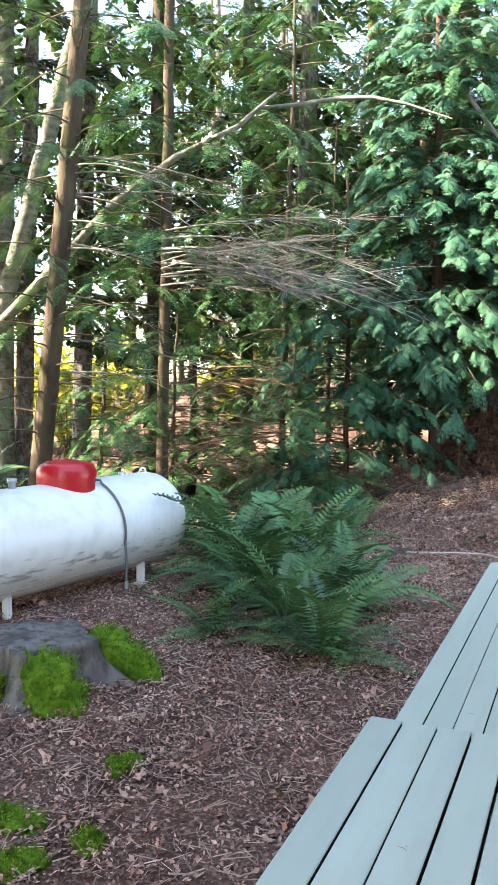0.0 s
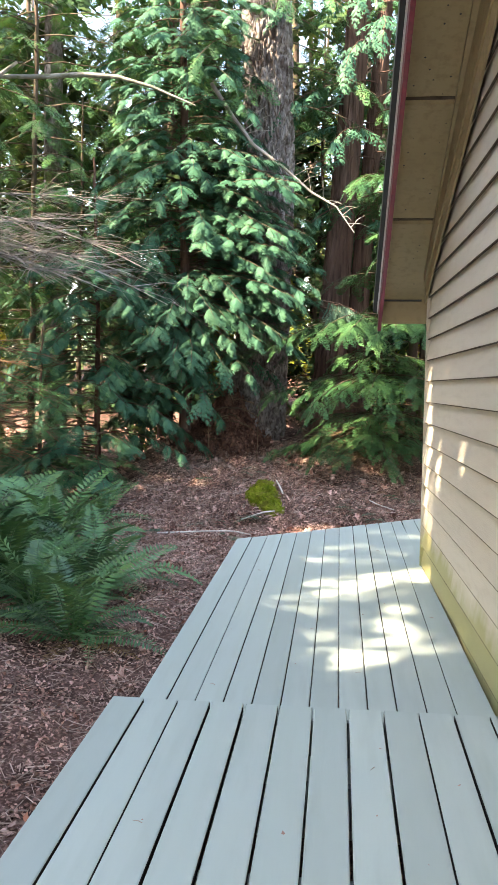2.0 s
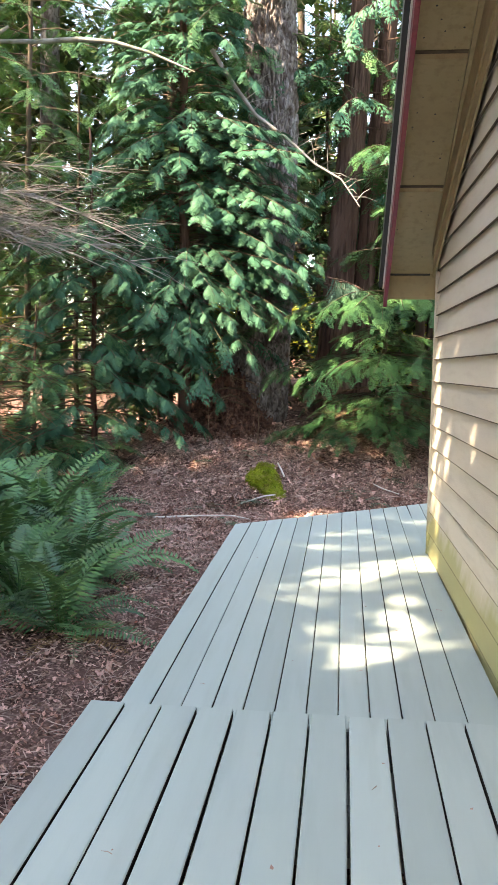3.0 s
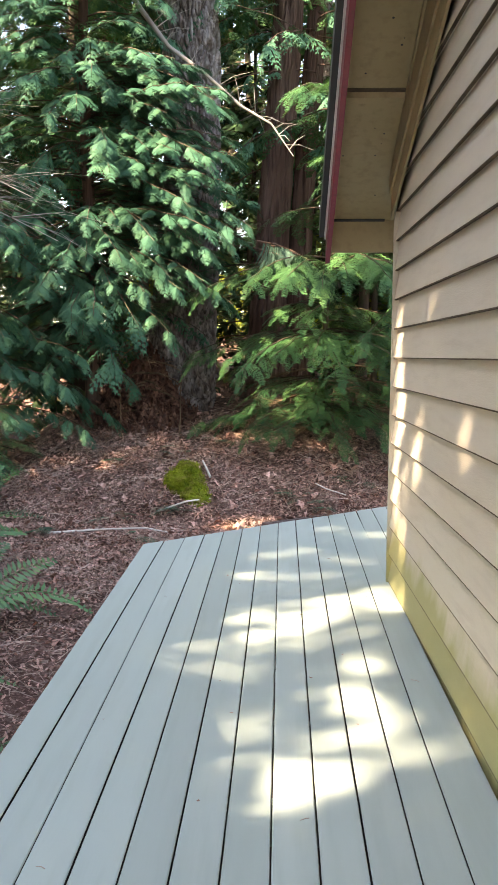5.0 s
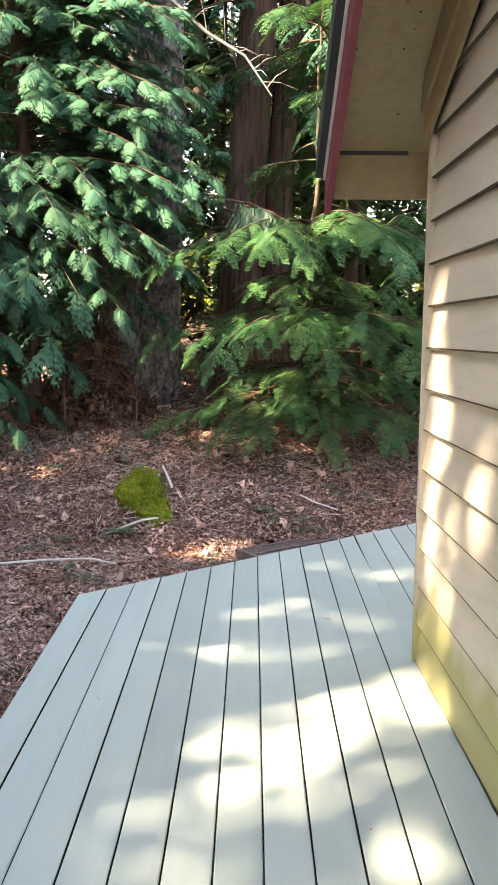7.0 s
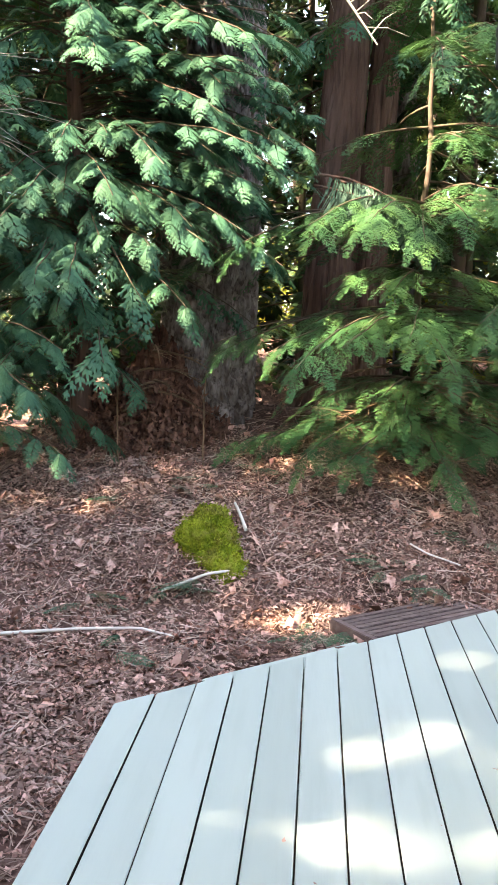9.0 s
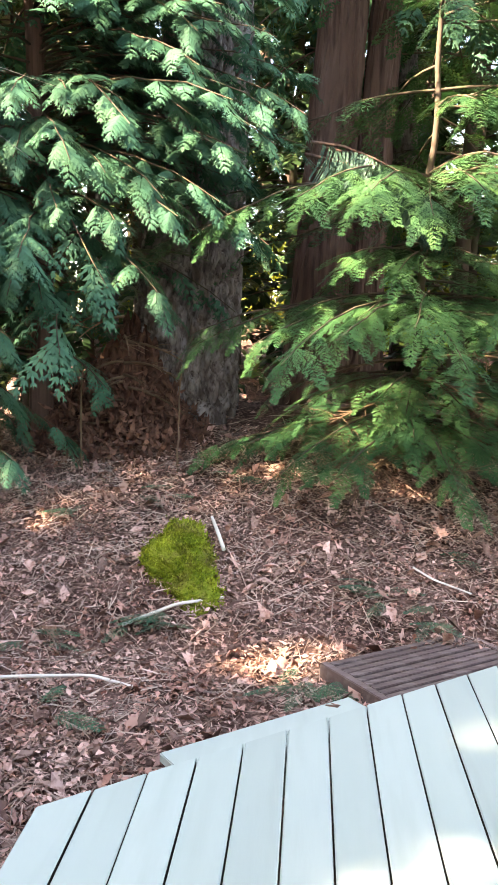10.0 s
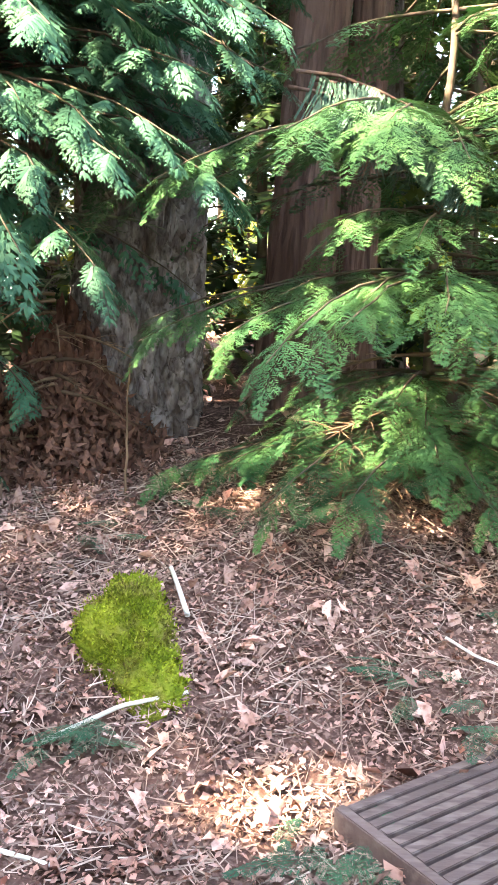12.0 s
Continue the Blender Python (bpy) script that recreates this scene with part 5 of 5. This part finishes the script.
# ---- stump, moss, sticks ----
def mossy_lump(bm_parent, name, cx, cy, sx, sy, sz, turn, seed, z=None, label="", mat=None, blades=2600):
    """An uneven low hump covered with short moss tufts."""
    rng = np.random.default_rng(seed)
    n, m = 26, 40
    th, ph = np.meshgrid(np.linspace(0.02, math.pi / 2 + 0.05, n), np.linspace(0, 2 * math.pi, m, endpoint=False), indexing="ij")
    r = 1 + (0.10 * np.sin(2 * ph + seed) + 0.07 * np.sin(3 * ph + 2.1 * seed + 2 * th) + 0.07 * np.sin(5 * ph - 3 * th + seed)) * np.sin(th) + 0.06 * np.sin(4 * th + 3 * ph) + 0.05 * np.sin(9 * th + 2 * np.sin(5 * ph)) + 0.045 * rng.standard_normal(th.shape)
    X, Y, Zz = r * np.sin(th) * np.cos(ph) * sx, r * np.sin(th) * np.sin(ph) * sy, r * np.cos(th) * sz
    c, s = math.cos(turn), math.sin(turn)
    z0 = float(ground_z(cx, cy)) if z is None else z
    gz = ground_z(cx + c * X - s * Y, cy + s * X + c * Y) - float(ground_z(cx, cy)) if z is None else 0
    v = np.stack([cx + c * X - s * Y, cy + s * X + c * Y, z0 + Zz + gz], -1).reshape(-1, 3)
    i, j = np.meshgrid(np.arange(n - 1), np.arange(m), indexing="ij")
    k = (j + 1) % m
    q = np.stack([i * m + j, (i + 1) * m + j, (i + 1) * m + k, i * m + k], -1).reshape(-1, 4)
    pick = rng.integers(0, len(v), blades)
    o = v[pick] + rng.normal(0, 0.012, (blades, 3))
    d = (v[pick] - np.array([cx, cy, z0 - 0.2])) + rng.normal(0, 0.22, (blades, 3))
    d /= np.linalg.norm(d, axis=1)[:, None]
    clump = 0.6 + 0.9 * np.abs(np.sin(o[:, 0] * 47 + seed) * np.cos(o[:, 1] * 41) + np.sin(o[:, 2] * 53))
    tuft = leaflets(o, d, rng.uniform(0.008, 0.018, blades) * clump, rng.uniform(0.005, 0.011, blades), normal=(0.3, 0.8, 0.5))
    return child(name, quad_mesh(name, *join([(v, q), tuft]), mat or MOSS), bm_parent, label)


def moss_root(parent, pts, half, seed, blades=3200):
    """A root flare that runs down to the soil under a coat of moss tufts."""
    rng = np.random.default_rng(seed)
    P = np.array(pts, float)
    s = np.linspace(0, 1, 16)
    k = np.linspace(0, 1, len(P))
    pp = np.stack([np.interp(s, k, P[:, i]) for i in range(3)], 1)
    pp[:, 2] -= 0.05
    v, q = tube(pp, np.interp(s, k, half), 18, 0.30, 0, seed)
    v = v + rng.normal(0, 0.006, v.shape)
    axis = np.repeat(pp, 18, axis=0)
    pick = rng.integers(0, len(v), blades)
    o = v[pick] + rng.normal(0, 0.014, (blades, 3))
    d = v[pick] - axis[pick] + rng.normal(0, 0.05, (blades, 3)) + np.array([0, 0, 0.03])
    d /= np.linalg.norm(d, axis=1)[:, None]
    tuft = leaflets(o, d, rng.uniform(0.012, 0.032, blades), rng.uniform(0.006, 0.011, blades), normal=(0.3, 0.8, 0.5))
    return child("moss_root", quad_mesh("moss_root", *join([(v, q), tuft]), MOSS_GREEN), parent, "bright green moss on a root")


def build_stump():
    st = thing("tree_stump", "old sawn stump with grey top and bright green moss", "stump")
    cx, cy = -3.38, 4.60
    zg = float(ground_z(cx, cy))
    n, m = 9, 48
    a = np.linspace(0, 2 * math.pi, m, endpoint=False)
    hs = np.linspace(0, 1, n)
    lobes = 1 + 0.13 * np.sin(5 * a + 0.6) + 0.06 * np.sin(9 * a)
    rings = []
    for h in hs:
        r = (0.36 + 0.22 * (1 - h) ** 2.2 * (0.6 + 0.8 * np.clip(np.sin(5 * a + 0.6), 0, 1))) * lobes
        rings.append(np.stack([cx + r * np.cos(a), cy + r * np.sin(a), zg - 0.05 + 0.30 * h + 0 * a], -1))
    top = rings[-1]
    for k in (0.85, 0.6, 0.35, 0.1, 0.0):
        rings.append(np.stack([cx + (top[:, 0] - cx) * k, cy + (top[:, 1] - cy) * k, top[:, 2] + 0.012 * np.sin(8 * a + k * 9) * k], -1))
    v = np.concatenate(rings)
    nr = len(rings)
    i, j = np.meshgrid(np.arange(nr - 1), np.arange(m), indexing="ij")
    k = (j + 1) % m
    q = np.stack([i * m + j, i * m + k, (i + 1) * m + k, (i + 1) * m + j], -1).reshape(-1, 4)
    child("wood", quad_mesh("wood", v, q, STUMPWOOD), st, "weathered grey sawn wood")
    moss_root(st, [(-3.12, 4.86, -0.03), (-2.95, 4.86, -0.07), (-2.74, 4.85, -0.19), (-2.58, 4.83, -0.30)], [0.10, 0.14, 0.12, 0.06], 3)
    moss_root(st, [(-3.22, 4.36, -0.05), (-3.06, 4.26, -0.12), (-2.92, 4.2, -0.24), (-2.76, 4.16, -0.32)], [0.12, 0.17, 0.17, 0.08], 4)
    moss_root(st, [(-3.45, 4.22, -0.10), (-3.45, 4.12, -0.20), (-3.45, 4.05, -0.3)], [0.10, 0.12, 0.08], 5)


build_stump()
rock = thing("mossy_rock", "small rounded rock covered in yellow-green moss", "rock")
mossy_lump(rock, "moss_cover", -0.85, 10.78, 0.185, 0.26, 0.17, 0.22, 13, blades=9000)
mossy_lump(rock, "moss_cover", -0.76, 10.60, 0.165, 0.22, 0.10, 0.5, 17, blades=4500)
for k, (x, y, s) in enumerate(((-2.45, 3.05, 0.2), (-2.15, 2.75, 0.14), (-2.2, 3.7, 0.12), (-1.95, 3.0, 0.09))):
    patch = thing("moss_patch", "low patch of green moss on the soil", "moss", "moss patches by the deck")
    mossy_lump(patch, "moss_cover", x, y, s, s * 0.7, 0.045, k * 0.9, 20 + k, blades=900, mat=MOSS_GREEN)


def stick(label, pts, r0, r1, mat, name="stick"):
    pts = [(x, y, float(ground_z(x, y)) + r0 + 0.025 + h) for x, y, h in pts]
    s = np.linspace(0, 1, 14)
    P = np.array(pts)
    pp = np.stack([np.interp(s, np.linspace(0, 1, len(P)), P[:, k]) for k in range(3)], 1)
    v, q = tube(pp, r0 + (r1 - r0) * s, 8, 0.05, 0, len(label))
    tagged(new(name, quad_mesh(name, v, q, mat)), label, "stick")


stick("pale peeled stick lying on the mound", [(-0.605, 10.91, 0.0), (-0.66, 11.05, 0.02), (-0.71, 11.19, 0.03)], 0.013, 0.010, PALE)
stick("thin pale crooked stick on the leaf litter", [(-1.95, 9.5, 0), (-1.4, 9.62, 0.01), (-1.08, 9.66, 0.01), (-0.88, 9.63, 0.0)], 0.010, 0.007, PALE)
stick("grey broken stick in front of the mossy rock", [(-1.06, 10.21, 0), (-0.80, 10.36, 0.02), (-0.56, 10.46, 0.0)], 0.010, 0.008, PALE)
stick("thin bent twig on the soil by the slatted step", [(0.50, 10.85, 0), (0.60, 10.73, 0.02), (0.80, 10.66, 0.0)], 0.007, 0.005, PALE)


# ---- leaf litter ----
def build_litter():
    rng = np.random.default_rng(7)

    def scatter(n, box, dens=None):
        x = rng.uniform(box[0], box[2], n)
        y = rng.uniform(box[1], box[3], n)
        keep = ~((x > -0.93) & (y < far_edge(x) + 0.02))
        return x[keep], y[keep]

    def leaves(n, box, lo, hi, lift):
        x, y = scatter(n, box)
        n = len(x)
        o = np.stack([x, y, ground_z(x, y) + rng.uniform(0.0, lift, n)], 1)
        a = rng.uniform(0, 6.283, n)
        d = np.stack([np.cos(a), np.sin(a), rng.normal(0.05, 0.42, n)], 1)
        d /= np.linalg.norm(d, axis=1)[:, None]
        l = rng.uniform(lo, hi, n)
        side = np.cross(np.stack([rng.normal(0, 0.5, n), rng.normal(0, 0.5, n), np.ones(n)], 1), d)
        side /= np.linalg.norm(side, axis=1)[:, None]
        up = np.cross(d, side)
        w = l * rng.uniform(0.25, 0.8, n)
        curl = (l * rng.uniform(-0.15, 0.4, n))[:, None] * up
        mid = o + d * (l * 0.45)[:, None]
        half = side * (w * 0.5)[:, None]
        v = np.stack([o, mid + half + curl, mid, mid - half + curl, o + d * l[:, None] + curl * 0.6], 1).reshape(-1, 3)
        base = np.arange(n)[:, None] * 5
        return v, np.concatenate([base + np.array(f)[None] for f in ((0, 2, 1), (0, 3, 2), (1, 2, 4), (2, 3, 4))])

    def tri_mesh(name, v, t, mat):
        me = bpy.data.meshes.new(name)
        me.vertices.add(len(v))
        me.vertices.foreach_set("co", np.asarray(v, np.float32).ravel())
        me.loops.add(t.size)
        me.loops.foreach_set("vertex_index", t.astype(np.int32).ravel())
        me.polygons.add(len(t))
        me.polygons.foreach_set("loop_start", np.arange(0, t.size, 3, dtype=np.int32))
        me.update(calc_edges=True)
        me.materials.append(mat)
        return me

    def lobed(n, box, lo, hi):
        """Crumpled maple leaves: five ragged lobes round a raised middle."""
        x, y = scatter(n, box)
        n = len(x)
        a = np.linspace(0, 2 * np.pi, 10, endpoint=False)[None] + rng.uniform(0, 6.283, n)[:, None]
        size = rng.uniform(lo, hi, n)[:, None] * 0.5
        r = size * np.where(np.arange(10) % 2 == 0, 1.0, 0.66)[None] * rng.uniform(0.6, 1.2, (n, 10))
        squash, lean = rng.uniform(0.3, 0.9, n)[:, None], rng.normal(0, 0.5, (n, 2))
        dx, dy = r * np.cos(a), r * np.sin(a) * squash
        turn = rng.uniform(0, 6.283, n)[:, None]
        dx, dy = dx * np.cos(turn) - dy * np.sin(turn), dx * np.sin(turn) + dy * np.cos(turn)
        px, py = x[:, None] + dx, y[:, None] + dy
        pz = ground_z(px, py) + 0.012 + size * 0.45 + dx * lean[:, :1] + dy * lean[:, 1:] + rng.normal(0, 0.3, (n, 10)) * size
        mid = np.stack([x, y, ground_z(x, y) + 0.012 + size[:, 0] * rng.uniform(0.2, 0.75, n)], 1)
        v = np.concatenate([mid[:, None], np.stack([px, py, pz], -1)], 1).reshape(-1, 3)
        base = np.arange(n)[:, None] * 11
        return v, np.concatenate([base + np.array((0, 1 + k, 1 + (k + 1) % 10))[None] for k in range(10)])

    v, t = leaves(58000, (-2.6, 8.0, 2.2, 12.6), 0.010, 0.044, 0.04)
    v2, t2 = leaves(56000, (-5.5, 1.8, -0.9, 9.5), 0.010, 0.042, 0.035)
    for n, box, lo, hi in ((500, (-2.8, 8.0, 2.2, 12.6), 0.04, 0.09), (500, (-5.5, 1.8, -0.9, 9.5), 0.04, 0.09), (1200, (-9, 8.5, 4, 15), 0.06, 0.13)):
        va, ta = lobed(n, box, lo, hi)
        v, t = np.concatenate([v, va]), np.concatenate([t, ta + len(v)])
    v3, t3 = leaves(9000, (-14, 8, 6, 22), 0.05, 0.12, 0.05)
    tagged(new("leaf_litter", tri_mesh("leaf_litter", np.concatenate([v, v2, v3]), np.concatenate([t, t2 + len(v), t3 + len(v) + len(v2)]), LITTER)),
           "brown curled dead leaves strewn over the soil", "leaf litter", kind="stuff")
    v, t = leaves(160, (-3.4, 2.0, 2.2, 12.2), 0.03, 0.06, 0.03)
    tagged(new("fallen_leaves", tri_mesh("fallen_leaves", v, t, REDLITTER)), "large reddish brown fallen leaves", "leaf litter", kind="stuff")
    pieces_v, pieces_q, o = [], [], 0
    for n, box, lo, hi in ((12000, (-2.8, 7.8, 2.2, 12.6), 0.03, 0.14), (11000, (-5.5, 1.8, -0.9, 9.5), 0.025, 0.13), (700, (-3.0, 10.6, 2.0, 12.8), 0.2, 0.5)):
        x, y = scatter(n, box)
        n = len(x)
        a = rng.uniform(0, 6.283, n)
        l = rng.uniform(lo, hi, n)
        r = rng.uniform(0.0012, 0.0032, n)
        z = ground_z(x, y) + rng.uniform(0.0, 0.035, n)
        x2, y2 = x + l * np.cos(a), y + l * np.sin(a)
        z2 = ground_z(x2, y2) + rng.uniform(0.0, 0.05, n)
        p0, p1 = np.stack([x, y, z], 1), np.stack([x2, y2, z2], 1)
        s = np.stack([-np.sin(a), np.cos(a), 0 * a], 1) * r[:, None]
        u = np.array([[0, 0, 1.0]]) * r[:, None] * 1.6
        vv = np.stack([p0 - s, p0 + s, p0 + u, p1 - s, p1 + s, p1 + u], 1).reshape(-1, 3)
        b = np.arange(n)[:, None] * 6 + o
        pieces_q += [b + np.array(f)[None] for f in ((0, 3, 5, 2), (1, 2, 5, 4))]
        pieces_v.append(vv)
        o += len(vv)
    tagged(new("twig_litter", quad_mesh("twig_litter", np.concatenate(pieces_v), np.concatenate(pieces_q), TWIGS)), "fine dry twigs and needles on the ground", "twigs", kind="stuff")


build_litter()


# ---- fallen sprigs, debris on the deck ----
def build_debris():
    rng = random.Random(91)
    for x, y, n in ((-0.93, 10.21, 9), (0.25, 10.53, 6), (-0.16, 9.66, 6), (0.1, 9.75, 3), (0.61, 10.38, 4), (-1.5, 10.0, 3), (-1.1, 11.5, 4), (-0.55, 11.7, 3), (-1.6, 11.2, 3), (0.9, 10.9, 4), (-2.0, 9.4, 3), (-1.2, 9.3, 2)):
        ob = thing("fallen_sprig", "small fallen blue-green conifer sprig on the ground", "sprig", "fallen sprigs by the deck end")
        lv = []
        for k in range(n):
            px, py = x + rng.uniform(-0.12, 0.12), y + rng.uniform(-0.10, 0.10)
            a = rng.uniform(0, 6.28)
            lv.append(placed(rng.choice(HEM), (px, py, float(ground_z(px, py)) + 0.075), (math.cos(a), math.sin(a), 0.12), rng.uniform(0.14, 0.24), rng.uniform(-0.3, 0.3)))
        child("needles", quad_mesh("needles", *join(lv), CEDAR), ob)
    for k in range(30):
        if k < 12:
            x, y, z = rng.uniform(-0.6, 0.75), rng.uniform(1.6, 3.5), 0.205
        else:
            x, y, z = rng.uniform(-0.7, 0.8), rng.uniform(4.2, 8.2), 0.005
        a = rng.uniform(0, 6.28)
        if k % 3:
            l = rng.uniform(0.008, 0.022)
            v, q = leaflets([(x, y, z)], [(math.cos(a), math.sin(a), 0.15)], [l], [l * 0.6], fold=0.2)
            tagged(new("deck_leaf", quad_mesh("deck_leaf", v, q, LITTER)), "tiny dry brown leaf scrap on the deck", "leaf", "scraps on the deck")
        else:
            l = rng.uniform(0.03, 0.07)
            d = np.array([math.cos(a), math.sin(a), 0.0])
            p = np.array([x, y, z])
            v, q = tube([p, p + d * l * 0.5 + np.array([0.004, 0, 0.003]), p + d * l], [0.0015, 0.0014, 0.0008], 5)
            tagged(new("deck_twig", quad_mesh("deck_twig", v, q, TWIGS)), "tiny dry twig on the deck", "twig", "scraps on the deck")


build_debris()
